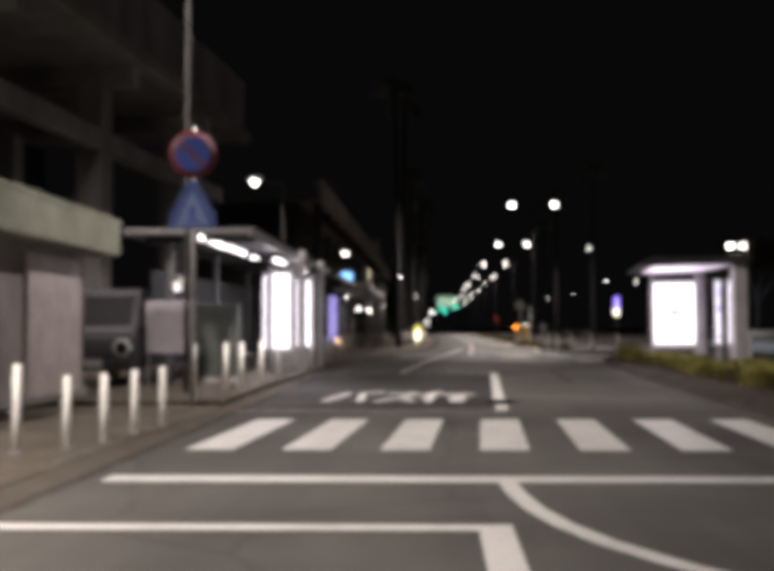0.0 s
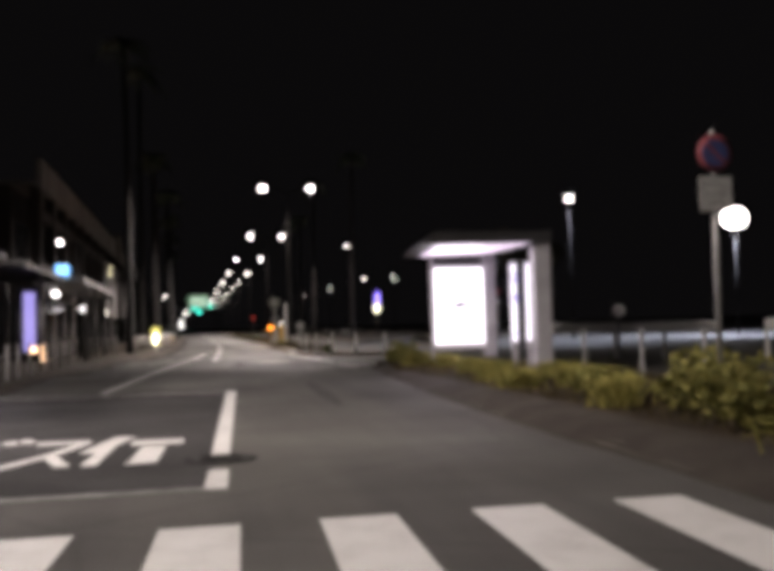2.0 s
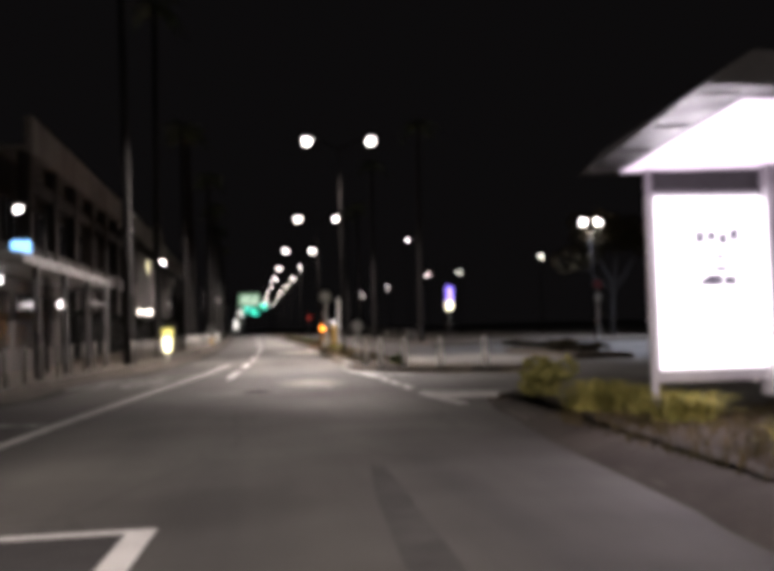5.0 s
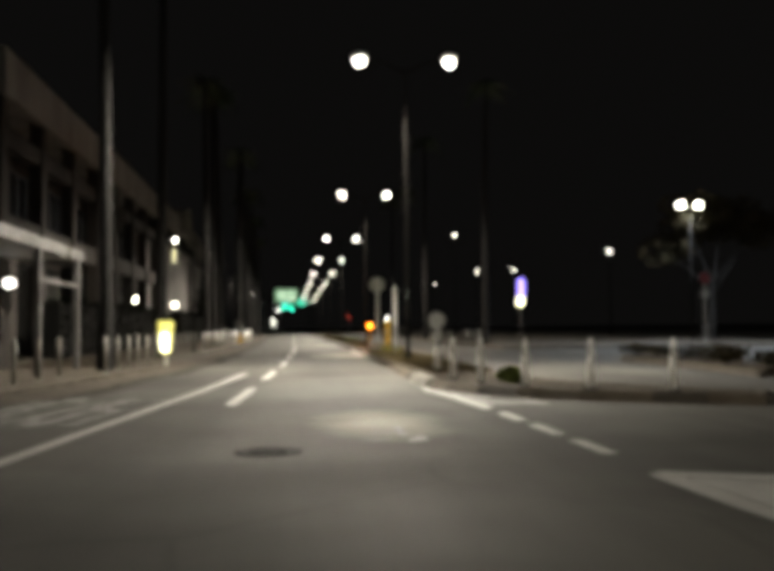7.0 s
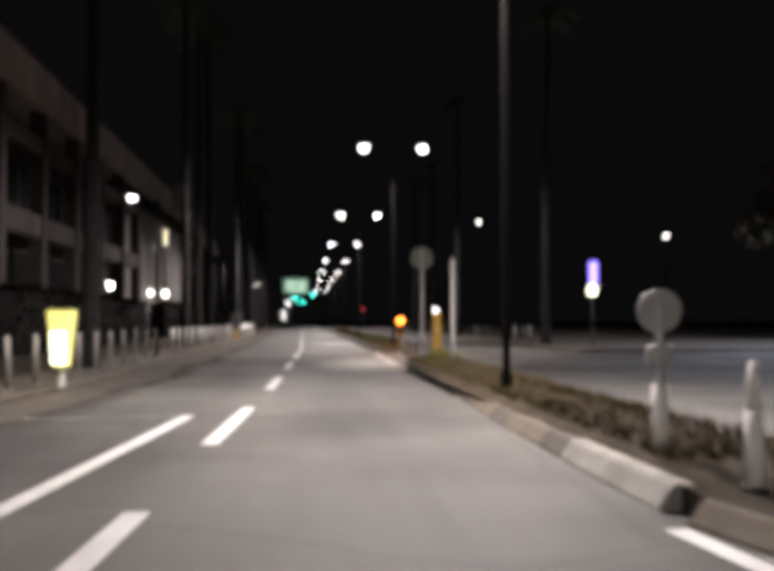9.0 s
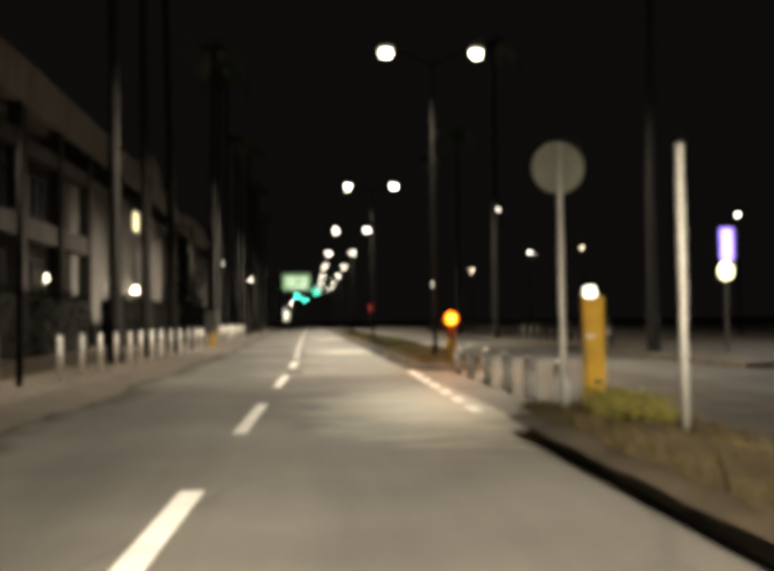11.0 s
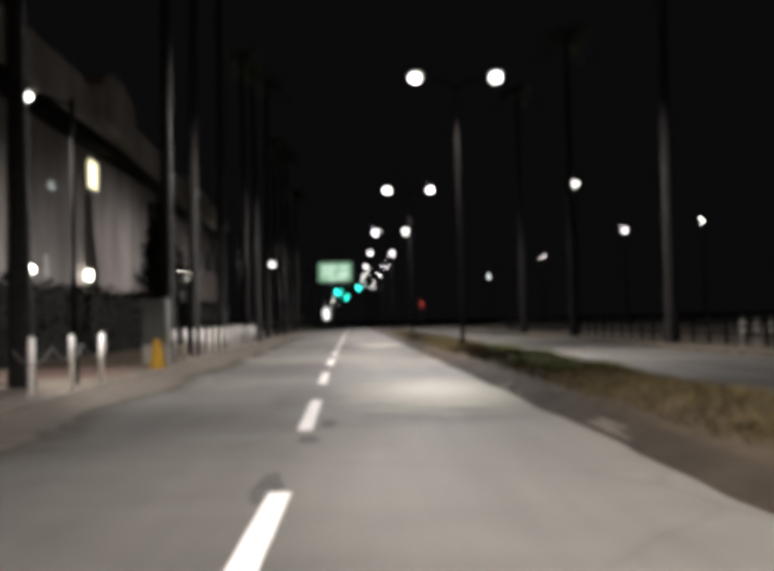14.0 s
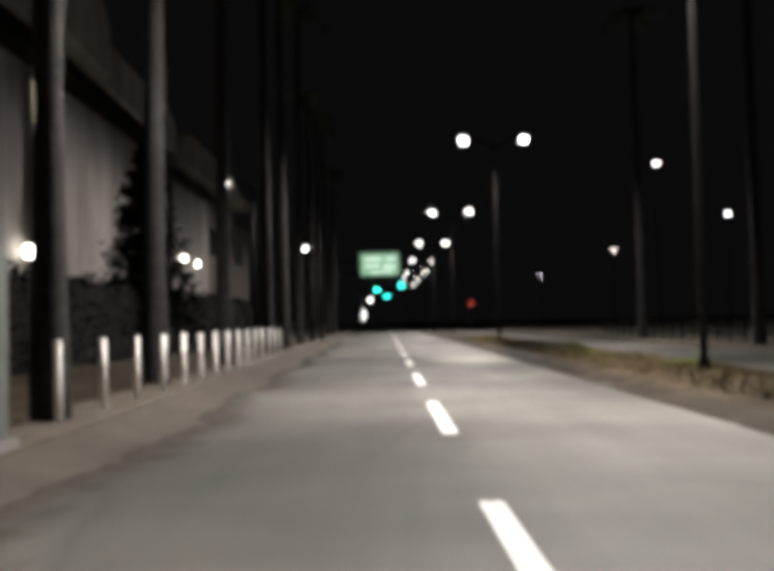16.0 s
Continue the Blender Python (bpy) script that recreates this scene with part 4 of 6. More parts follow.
# beacon on the nose of the long median
t_ = thing("amber_beacon", "lit amber warning beacon on a yellow cone post", "beacon", (5.98, 79.4, 0.16))
part("cone", made(lambda b: [cyl(b, (0, 0, 0), (0, 0, 0.08), 0.05, 0.05), cyl(b, (0, 0, 0.08), (0, 0, 0.55), 0.05, 0.16)]), YELLOW, t_)
part("lower_light", made(lambda b: ball(b, (0, 0, 0.68), 0.11)), worn("amber_lens", (0.28, 0.07, 0.01), (0.2, 0.05, 0.01), 0.25), t_, "unlit amber lens", True)
part("stem", rods(((0, 0, 0.5), (0, 0, 0.93), 0.04)), YELLOW, t_)
lens_ = part("upper_light", made(lambda b: ball(b, (0, 0, 1.05), 0.15)), AMBER_LENS, t_, "glowing amber globe", True)
part("bulb", made(lambda b: ball(b, (0, 0, 1.05), 0.092)), GLOW_AMBER, lens_, "bright lamp inside the lens", True)
part("collar", rods(((0, 0, 0.88), (0, 0, 0.94), 0.09)), YELLOW, t_)
point_lamp("beacon_light", (5.98, 79.27, 1.62), 150, (1.0, 0.36, 0.05), 0.05)

# yellow lit marker on the pavement edge
t_ = thing("lit_marker", "glowing yellow and cream marker box on the kerb", "marker light", (-1.62, 59.2, 0.14), -6)
part("case", made(lambda b: cyl(b, (0, 0, 0.33), (0, 0, 1.25), 0.155, 0.265, 4) or bmesh.ops.rotate(b, verts=b.verts, matrix=Matrix.Rotation(radians(45), 3, "Z"))), GLOW_YELLOW, t_)
part("face", made(lambda b: box(b, (0.0, -0.152, 0.64), (0.24, 0.02, 0.52), 0, 0.008, 4.8)), GLOW_CREAM, t_, "cream glowing face")
part("leg", rods(((0, 0, 0), (0, 0, 0.36), 0.05)), WHITE_POST, t_)

# ---- bollards ----
def bollard(h=0.86, r=0.039, sleeve=WHITE_POST, label="white reflective bollard along the pavement edge"):
    t_ = thing("bollard", label, "bollard", group="pavement bollards")
    part("shaft", rods(((0, 0, 0), (0, 0, h - 0.02), r), n=14), sleeve, t_, smooth=True)
    part("cap", made(lambda b: ball(b, (0, 0, h - 0.03), r, (1, 1, 0.6), 12, 8)), GALV, t_, smooth=True)
    part("base_ring", rods(((0, 0, 0), (0, 0, 0.02), r * 1.5)), GALV, t_)
    return t_


bl = bollard()
# darker copy of the same bollard: weaker light painted into its colour
dull = bollard(0.86, 0.042, worn("dimmed_post", (0.30, 0.28, 0.25), (0.20, 0.19, 0.17), 0.6, 3.0, fine=80, relief=0.05), "white bollard along the pavement edge, painted dimmer for weaker light")
spots = [(-4.2, 15.5), (-4.05, 17.1), (-4.0, 18.2), (-4.03, 20.3), (-3.98, 22.1), (-3.9, 27.2), (-3.98, 31.5), (-3.98, 33.0), (-3.95, 34.6)]
spots += [(-3.92 + 0.075 * k, 36.2 + 1.5 * k) for k in range(12)]
spots += [(-2.4 + 0.03 * k, 54.3 + 1.45 * k) for k in range(13)]
spots += [(-2.0 if k < 8 else -2.0 + 0.07 * min(k - 7, 4), 75.3 + 1.74 * k) for k in range(13)]
spots += [(-1.85 - 0.012 * k, 102.3 + 1.58 * k) for k in range(16)]
for i, (x, y) in enumerate(spots):
    if i == 0:
        bl.matrix_basis = pose(x, y, 0.14)
    else:
        m = pose(x, y, 0.14, random.uniform(-1, 1), random.uniform(-1.2, 1.2), random.uniform(0, 360))
        if abs(y - 36.2) < 0.01:
            dull.matrix_basis = m
        else:
            copy_thing(dull if 35 < y < 74 else bl, m)

short = bollard(0.73)
for i, (x, y) in enumerate(((-4.10, 10.15), (-3.88, 10.6), (-3.80, 11.35), (-3.76, 12.3))):
    m = pose(x, y, 0.06, random.uniform(-1, 1), random.uniform(-1, 1), 0)
    if i == 0:
        short.matrix_basis = m
    else:
        copy_thing(short, m)
copy_thing(bl, pose(-4.41, 9.7, 0.06))
mp = thing("marker_post", "white conical marker post on the median", "marker post", (5.1, 48.8, 0.16), group="median marker posts")
part("post", rods(((0, 0, 0.02), (0, 0, 0.5), 0.062, 0.052), ((0, 0, 0.5), (0, 0, 0.78), 0.052, 0.030), n=14), WHITE_POST, mp, smooth=True)
part("cap", made(lambda b: ball(b, (0, 0, 0.78), 0.030, (1, 1, 0.6), 12, 8)), WHITE_POST, mp, smooth=True)
part("foot", rods(((0, 0, 0), (0, 0, 0.03), 0.09)), RUBBER, mp)
for x, y in ((5.36, 47.4), (5.88, 46.25), (6.68, 45.3), (7.75, 44.65)):
    copy_thing(mp, pose(x, y, 0.16, 0, random.uniform(-2, 2), 0))


def u_barrier():
    t_ = thing("hoop_barrier", "low steel hoop barrier with white reflective legs", "barrier", group="hoop barriers")
    for y in (-0.33, 0.33):
        leg = part("leg", rods(((0, y, 0), (0, y, 0.52), 0.032)), GALV, t_, smooth=True)
        part("reflector", rods(((0, y, 0.04), (0, y, 0.43), 0.042)), WHITE_POST, leg, "white reflective sleeve", True)
    part("top_rail", made(lambda b: [cyl(b, (0, -0.33, 0.51), (0, -0.24, 0.60), 0.03), cyl(b, (0, -0.24, 0.60), (0, 0.24, 0.60), 0.03), cyl(b, (0, 0.24, 0.60), (0, 0.33, 0.51), 0.03)]), GALV, t_)
    return t_


ub = u_barrier()
for i, y in enumerate((69.2, 70.95, 72.6, 74.35, 76.1, 77.8)):
    m = pose(5.88, y, 0.003, 0, 0, -4)
    if i == 0:
        ub.matrix_basis = m
    else:
        copy_thing(ub, m)

# ---- left side: hut, van, shelters, shop canopy ----
t_ = thing("ticket_hut", "small pale hut with a thick green-grey flat roof", "hut", (0, 0, 0.14))
part("wall", boxes(((-8.2, 11.5, 1.2), (3.8, 9.8, 2.4)), bev=0.02), HUT_WALL, t_)
rf = part("roof", boxes(((-8.0, 11.6, 2.66), (4.2, 10.9, 0.62)), bev=0.05), HUT_ROOF, t_)
part("roof_lip", boxes(((-5.93, 11.6, 2.95), (0.1, 10.95, 0.08)), bev=0.01), HUT_ROOF, rf)
part("shutter", boxes(((-6.27, 15.1, 1.15), (0.06, 2.0, 2.1)), bev=0.01), worn("shutter_beige", (0.46, 0.41, 0.40), (0.37, 0.33, 0.325), 0.6), t_)
part("shutter_rib", boxes(((-6.235, 15.1, 1.95), (0.012, 2.0, 0.03)), bev=0.003), HUT_WALL, t_)
part("plinth", boxes(((-8.2, 11.5, 0.08), (3.9, 9.9, 0.16))), CONCRETE, t_)
t_ = thing("notice_board", "pale blank notice board on two posts", "notice board", (-5.28, 18.0, 0.14))
part("board", boxes(((0, 0, 1.12), (0.92, 0.05, 0.95)), bev=0.01), worn("board_lilac_grey", (0.50, 0.46, 0.50), (0.40, 0.37, 0.40), 0.6), t_)
for s in (-0.42, 0.42):
    part("post", rods(((s, 0.03, 0), (s, 0.03, 1.6), 0.025)), GALV, t_)
t_ = thing("equipment_cabinet", "dull green roadside equipment cabinet", "cabinet", (-5.0, 20.6, 0.14))
part("body", boxes(((0, 0, 0.85), (0.9, 0.5, 1.5)), bev=0.03), worn("cabinet_green", (0.065, 0.075, 0.065), (0.045, 0.052, 0.045), 0.6), t_)
part("plinth", boxes(((0, 0, 0.05), (1.0, 0.6, 0.1))), CONCRETE, t_)
part("door_seam", boxes(((0, -0.252, 0.85), (0.015, 0.01, 1.4))), DARK_STEEL, t_)

t_ = thing("parked_van", "small grey parked van with round headlights and dark windows", "van", (-6.9, 20.45, 0.14), -90)
bm = bmesh.new()
side = [(-1.8, 0.32), (1.72, 0.32), (1.88, 0.5), (1.88, 0.98), (1.72, 1.12), (1.36, 1.80), (1.1, 1.88), (-1.7, 1.92), (-1.85, 1.3)]
a = [bm.verts.new((x, -0.74, z)) for x, z in side]
b = [bm.verts.new((x, 0.74, z)) for x, z in side]
bm.faces.new(a)
bm.faces.new(b[::-1])
for i in range(len(side)):
    bm.faces.new((a[i], b[i], b[(i + 1) % len(side)], a[(i + 1) % len(side)]))
bmesh.ops.recalc_face_normals(bm, faces=bm.faces)
bmesh.ops.bevel(bm, geom=bm.edges[:], offset=0.05, segments=2, affect="EDGES")
body = part("body", bm, CAR_GREY, t_)
for s in (-1, 1):
    for x0, x1 in ((-1.5, -0.65), (-0.55, 0.25), (0.35, 1.1)):
        part("side_window", boxes((((x0 + x1) / 2, s * 0.742, 1.48), (x1 - x0, 0.014, 0.46)), bev=0.004), DARK_GLASS, body)
    # ring coloured white to paint in the light a headlight throws back
    ring = part("headlight", made(lambda b_: cyl(b_, (1.84, s * 0.53, 0.74), (1.90, s * 0.53, 0.74), 0.165, 0.155, 24)), SIGN_WHITE, body, "round headlight ring, its thrown-back light painted white")
    part("lens", made(lambda b_: ball(b_, (1.895, s * 0.53, 0.74), 0.135, (0.3, 1, 1))), DARK_GLASS, ring, smooth=True)
    part("mirror", boxes(((1.45, s * 0.86, 1.25), (0.08, 0.14, 0.22)), bev=0.02), RUBBER, body)
part("windscreen", made(lambda b_: box(b_, (1.565, 0, 1.455), (0.02, 1.26, 0.62), 0, 0, 0, -27.9)), SMOKED, body)
part("bumper", boxes(((1.88, 0, 0.42), (0.12, 1.46, 0.2)), bev=0.03), DARK_STEEL, body)
part("number_plate", boxes(((1.945, 0, 0.45), (0.012, 0.33, 0.16))), SIGN_WHITE, body)
for x in (-1.15, 1.15):
    for y in (-0.68, 0.68):
        w = part("wheel", made(lambda b_: cyl(b_, (x, y - 0.08, 0.28), (x, y + 0.08, 0.28), 0.28, 0.28, 24)), RUBBER, t_)
        part("rim", made(lambda b_: [cyl(b_, (x, y - 0.09, 0.28), (x, y + 0.09, 0.28), 0.17, 0.17, 20)]), CHROME, w)

t_ = thing("board_lamp", "small bright lamp on a bent stalk over the notice board", "lamp", (-5.0, 18.12, 0.14))
part("stalk", rods(((0, 0, 0), (0, 0, 1.95), 0.02), ((0, 0, 1.95), (-0.08, -0.1, 2.0), 0.016)), GALV, t_)
part("shade", made(lambda b: cyl(b, (-0.08, -0.1, 2.02), (-0.16, -0.16, 1.84), 0.03, 0.11, 16)), SIGN_BACK, t_)
part("bulb", made(lambda b: ball(b, (-0.13, -0.16, 1.86), 0.055)), GLOW_TUBE, t_, "lit bulb", True)
point_lamp("lamp_light", (-5.14, 17.85, 1.95), 1.5, (1.0, 0.93, 0.92), 0.08)


def shelter_left(y0, y1, lit):
    t_ = thing("bus_shelter", "steel bus shelter with lit poster panels beside the bay" if lit else "dim bus shelter with a violet lit panel", "bus shelter", (0, 0, 0.14))
    part("roof", boxes(((-5.15, (y0 + y1) / 2, 2.93), (2.5, y1 - y0, 0.12)), bev=0.02), SHELTER_DARK, t_)
    part("gutter", boxes(((-3.9, (y0 + y1) / 2, 2.90), (0.07, y1 - y0 + 0.1, 0.2)), bev=0.02), SHELTER_DARK, t_)
    n = 4
    for k in range(n):
        y = y0 + 0.5 + (y1 - y0 - 1.0) * k / (n - 1)
        # columns and beams take the roof's dark colour: the interior's shade painted in
        part("column", boxes(((-5.6, y, 1.44), (0.12, 0.12, 2.88)), bev=0.01), SHELTER_DARK, t_)
        part("roof_beam", boxes(((-5.0, y, 2.83), (2.2, 0.08, 0.1))), SHELTER_DARK, t_)
    part("back_glass", boxes(((-5.95, (y0 + y1) / 2, 1.3), (0.02, y1 - y0 - 0.8, 1.9))), SMOKED, t_)
    part("bench", boxes(((-5.35, (y0 + y1) / 2 - 1, 0.44), (0.4, 3.0, 0.05)), ((-5.35, (y0 + y1) / 2 - 2, 0.22), (0.3, 0.06, 0.42)), ((-5.35, (y0 + y1) / 2, 0.22), (0.3, 0.06, 0.42)), bev=0.01), GALV, t_)
    return t_


sh = shelter_left(18.6, 31.0, True)
for y, x in ((24.0, -4.23), (27.6, -4.20)):
    cab = part("poster_cabinet", boxes(((x, y + 0.09, 1.52), (0.68, 0.14, 2.3)), bev=0.015), SHELTER_GREY, sh)
    part("poster", boxes(((x, y, 1.52), (0.44, 0.02, 1.86))), GLOW_PANEL, cab, "brightly lit white poster")
    part("cabinet_foot", boxes(((x, y + 0.09, 0.18), (0.6, 0.12, 0.36))), GALV, cab)
    part("side_column", boxes(((x + 0.46, y + 0.3, 1.5), (0.16, 0.16, 3.0)), bev=0.01), SHELTER_GREY, sh)
part("poster_edge", boxes(((-4.62, 23.9, 1.5), (0.07, 0.04, 1.8))), GLOW_PANEL, sh, "thin lit edge strip")
for y0, y1, x in ((18.8, 21.0, -4.95), (21.2, 24.2, -4.9), (24.9, 27.0, -4.55), (28.2, 29.6, -4.4)):
    part("tube_light", rods(((x, y0, 2.84), (x, y1, 2.84), 0.035)), GLOW_TUBE, sh, "lit fluorescent tube")
area_lamp("shelter_light", look((-4.9, 23.5, 2.78), (-4.9, 23.5, 0)), 0.3, 9.0, 70, (1.0, 0.93, 0.95))
for y, x in ((23.93, -4.23), (27.53, -4.20)):
    area_lamp("poster_light", look((x, y, 1.66), (x, y - 5, 1.66)), 0.4, 1.8, 22, (1.0, 0.93, 1.0))
sh2 = shelter_left(33.5, 41.0, False)
cab = part("poster_cabinet", boxes(((-4.5, 38.1, 1.45), (0.8, 0.14, 2.1)), bev=0.015), SHELTER_DARK, sh2)
part("poster", boxes(((-4.5, 38.0, 1.45), (0.34, 0.02, 1.8))), GLOW_VIOLET, cab, "dim violet lit panel")
part("side_column", boxes(((-4.0, 37.0, 1.45), (0.14, 0.14, 2.9)), bev=0.01), SHELTER_GREY, sh2)
part("step_light", boxes(((-4.2, 36.9, 0.62), (0.16, 0.1, 0.16)), ((-3.98, 36.88, 0.5), (0.07, 0.05, 0.5)), bev=0.01), GLOW_WARM, sh2, "small warm lamp")

# low shop with a grey canopy and a blue lit sign
t_ = thing("corner_shop", "low dim shop with a grey canopy and columns", "shop", (0, 0, 0.14))
SHOP_GREY = worn("dull_shop_paint", (0.17, 0.165, 0.165), (0.11, 0.105, 0.105), 0.65, 1.5, fine=50, relief=0.05)
part("wall", boxes(((-7.2, 53.0, 1.65), (3.4, 10.0, 3.3)), bev=0.02), PLASTER_DARK, t_)
cn = part("canopy", boxes(((-4.45, 50.5, 3.02), (1.7, 13.6, 0.26)), bev=0.03), worn("canopy_grey", (0.34, 0.33, 0.32), (0.24, 0.23, 0.225), 0.6), t_)
part("canopy_lip", boxes(((-3.58, 50.5, 2.98), (0.06, 13.6, 0.24)), bev=0.01), SHOP_GREY, cn)
for y in (45.5, 49.2, 53.0, 56.9):
    part("column", boxes(((-3.66, y, 1.45), (0.15, 0.15, 2.90)), bev=0.015), SHOP_GREY, t_)
part("mid_rail", boxes(((-3.66, 54.95, 2.2), (0.06, 3.75, 0.10)), bev=0.01), SHOP_GREY, t_)
part("end_rail", boxes(((-4.4, 56.9, 2.78), (1.4, 0.1, 0.14)), bev=0.01), SHOP_GREY, t_)
for y in (49.0, 52.2, 55.4):
    part("window", boxes(((-5.48, y, 1.6), (0.03, 2.2, 1.7))), DARK_GLASS, t_)
part("front_window", boxes(((-6.6, 47.99, 1.6), (1.4, 0.03, 1.7))), DARK_GLASS, t_)
for y in (46.6, 55.2):
    part("canopy_lamp", made(lambda b: ball(b, (-4.9, y, 2.62 if y < 50 else 2.2), 0.13, (1, 1.2, 0.8))), GLOW_TUBE, t_, "lit round lamp")
sg = thing("shop_sign", "blue and white lit sign above the canopy", "sign", (-5.1, 50.2, 3.15))
part("box", boxes(((0, 0, 0.58), (0.55, 0.2, 0.80)), bev=0.03), GLOW_BLUE, sg)
part("white_foot", boxes(((0.02, -0.105, 0.34), (0.45, 0.012, 0.24))), GLOW_PANEL, sg, "white lit band")
part("stand", rods(((0, 0.05, 0), (0, 0.05, 0.2), 0.05)), DARK_STEEL, sg)

# ---- elevated station structure at the start ----
via = thing("elevated_deck", "dark concrete elevated deck on columns beside the road", "viaduct", (-9.15, 21.5, 0), -3.6)
part("deck", boxes(((-4.35, -7.2, 9.0), (8.6, 48, 0.7)), bev=0.03), CONCRETE, via)
part("edge_beam", boxes(((0.05, -7.2, 8.80), (0.45, 48.2, 0.42)), bev=0.03), PARAPET, via, "paler edge beam")
part("parapet", boxes(((-0.08, -7.2, 9.98), (0.16, 48, 1.92)), bev=0.02), CONCRETE, via)
part("coping", boxes(((-0.08, -7.2, 10.97), (0.26, 48.1, 0.08)), bev=0.01), CONCRETE, via)
part("lower_beam", boxes(((-1.05, -7.2, 6.5), (0.4, 48, 0.6)), bev=0.03), CONCRETE, via)
for k in range(7):
    y = -27.5 + 6.6 * k
    part("column", boxes(((-1.25, y, 4.4), (0.75, 0.75, 8.5)), bev=0.04), CONCRETE, via)
    part("bracket", boxes(((-0.45, y, 8.3), (0.9, 0.4, 0.7)), bev=0.03), CONCRETE, via)
    part("cross_beam", boxes(((-4.3, y, 8.4), (5.8, 0.5, 0.6)), bev=0.03), CONCRETE, via)
    part("rear_column", boxes(((-7.35, y, 4.4), (0.75, 0.75, 8.5)), bev=0.04), CONCRETE, via)
part("rear_wall", boxes(((-8.45, -7.2, 4.3), (0.3, 48, 8.4))), SHADE_BLACK, via)

# ---- long building ----
bld = thing("long_building", "long grey-brown building with a pale parapet and dark recesses", "building", (0, 0, 0))
Y0, Y1 = 66.4, 168.0
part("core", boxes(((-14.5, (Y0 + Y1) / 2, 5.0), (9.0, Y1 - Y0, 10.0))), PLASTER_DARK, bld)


def parapet_run(profile, x, th):
    """A stretch of parapet cut to its stepped outline, given as (y, z) round the edge."""
    bm = bmesh.new()
    a = [bm.verts.new((x - th / 2, y, z)) for y, z in profile]
    b = [bm.verts.new((x + th / 2, y, z)) for y, z in profile]
    bm.faces.new(a)
    bm.faces.new(b[::-1])
    for i in range(len(profile)):
        k = (i + 1) % len(profile)
        bm.faces.new((a[i], b[i], b[k], a[k]))
    bmesh.ops.recalc_face_normals(bm, faces=bm.faces)
    part("parapet", bm, PARAPET, bld, "pale parapet")


parapet_run([(Y0, 9.82), (Y0, 11.55), (118.6, 11.55), (120.4, 11.3), (120.55, 9.82)], -8.45, 0.35)
parapet_run([(120.7, 10.3), (120.75, 11.6), (121.6, 12.3), (123.2, 12.62), (125.0, 12.6), (126.4, 12.25), (127.1, 11.6), (127.2, 9.85), (124.2, 10.0)], -8.3, 0.75)
parapet_run([(127.35, 9.8), (127.4, 11.5), (131, 11.3), (136.5, 11.2), (138.6, 11.0), (139.3, 10.4), (139.35, 9.4)], -8.45, 0.35)
parapet_run([(141.0, 9.2), (141.2, 10.7), (143.0, 11.0), (152.0, 10.85), (157.5, 10.6), (159.8, 9.9), (160.0, 9.0)], -8.45, 0.35)
part("roof", boxes(((-13.5, (Y0 + Y1) / 2, 10.1), (9.8, Y1 - Y0, 0.25))), CONCRETE, bld)
# arcade part: columns, balcony bands and openings, their shade painted on dark panels
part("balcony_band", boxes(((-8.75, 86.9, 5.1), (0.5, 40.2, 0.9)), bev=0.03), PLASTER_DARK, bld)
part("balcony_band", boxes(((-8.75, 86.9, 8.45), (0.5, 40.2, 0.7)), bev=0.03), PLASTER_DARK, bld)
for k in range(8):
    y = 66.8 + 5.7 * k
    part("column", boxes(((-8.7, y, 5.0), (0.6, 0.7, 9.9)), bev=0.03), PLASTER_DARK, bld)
    if k < 7:
        w = part("window", boxes(((-9.97, y + 2.85, 6.9), (0.06, 4.6, 2.2))), DARK_GLASS, bld)
        for j in range(3):
            part("mullion", boxes(((-9.93, y + 1.35 + 1.5 * j, 6.9), (0.06, 0.08, 2.2))), DARK_STEEL, w)
        part("opening", boxes(((-9.97, y + 2.85, 2.4), (0.06, 4.8, 3.6))), SHADE_BLACK, bld)
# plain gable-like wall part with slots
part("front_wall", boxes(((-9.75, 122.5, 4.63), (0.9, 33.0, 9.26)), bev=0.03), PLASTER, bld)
# the overhang's shadow is put into the soffit's near-black colour
part("soffit", boxes(((-9.15, 121.0, 9.52), (1.3, 37.0, 0.5))), SHADE_BLACK, bld)
for k in range(5):
    part("wall_joint", boxes(((-9.298, 107.2 + 6.9 * k, 4.4), (0.012, 0.05, 8.7))), PLASTER_DARK, bld)
part("window", boxes(((-9.29, 124.2, 8.2), (0.05, 1.45, 1.3))), GLOW_WINDOW, bld, "narrow window lit warm yellow")
for z in (7.52, 8.88):
    part("window_sill", boxes(((-9.27, 124.2, z), (0.1, 1.6, 0.06))), CONCRETE, bld)
part("window", boxes(((-9.295, 118.0, 6.85), (0.03, 0.9, 0.36))), glow("dim_window", (0.9, 0.95, 0.85), 0.22), bld, "small dim window")
part("vent_plate", boxes(((-9.27, 117.1, 3.5), (0.05, 0.5, 1.0)), bev=0.01), SIGN_BACK, bld, "pale plate")
part("end_wall", boxes(((-9.05, 144.6, 4.1), (0.8, 9.0, 8.2)), bev=0.03), PLASTER, bld)
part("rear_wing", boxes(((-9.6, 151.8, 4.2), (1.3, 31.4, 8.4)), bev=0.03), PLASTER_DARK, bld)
for k in range(3):
    part("window", boxes(((-8.93, 152 + 5.2 * k, 6.2), (0.03, 3.0, 1.6))), DARK_GLASS, bld)
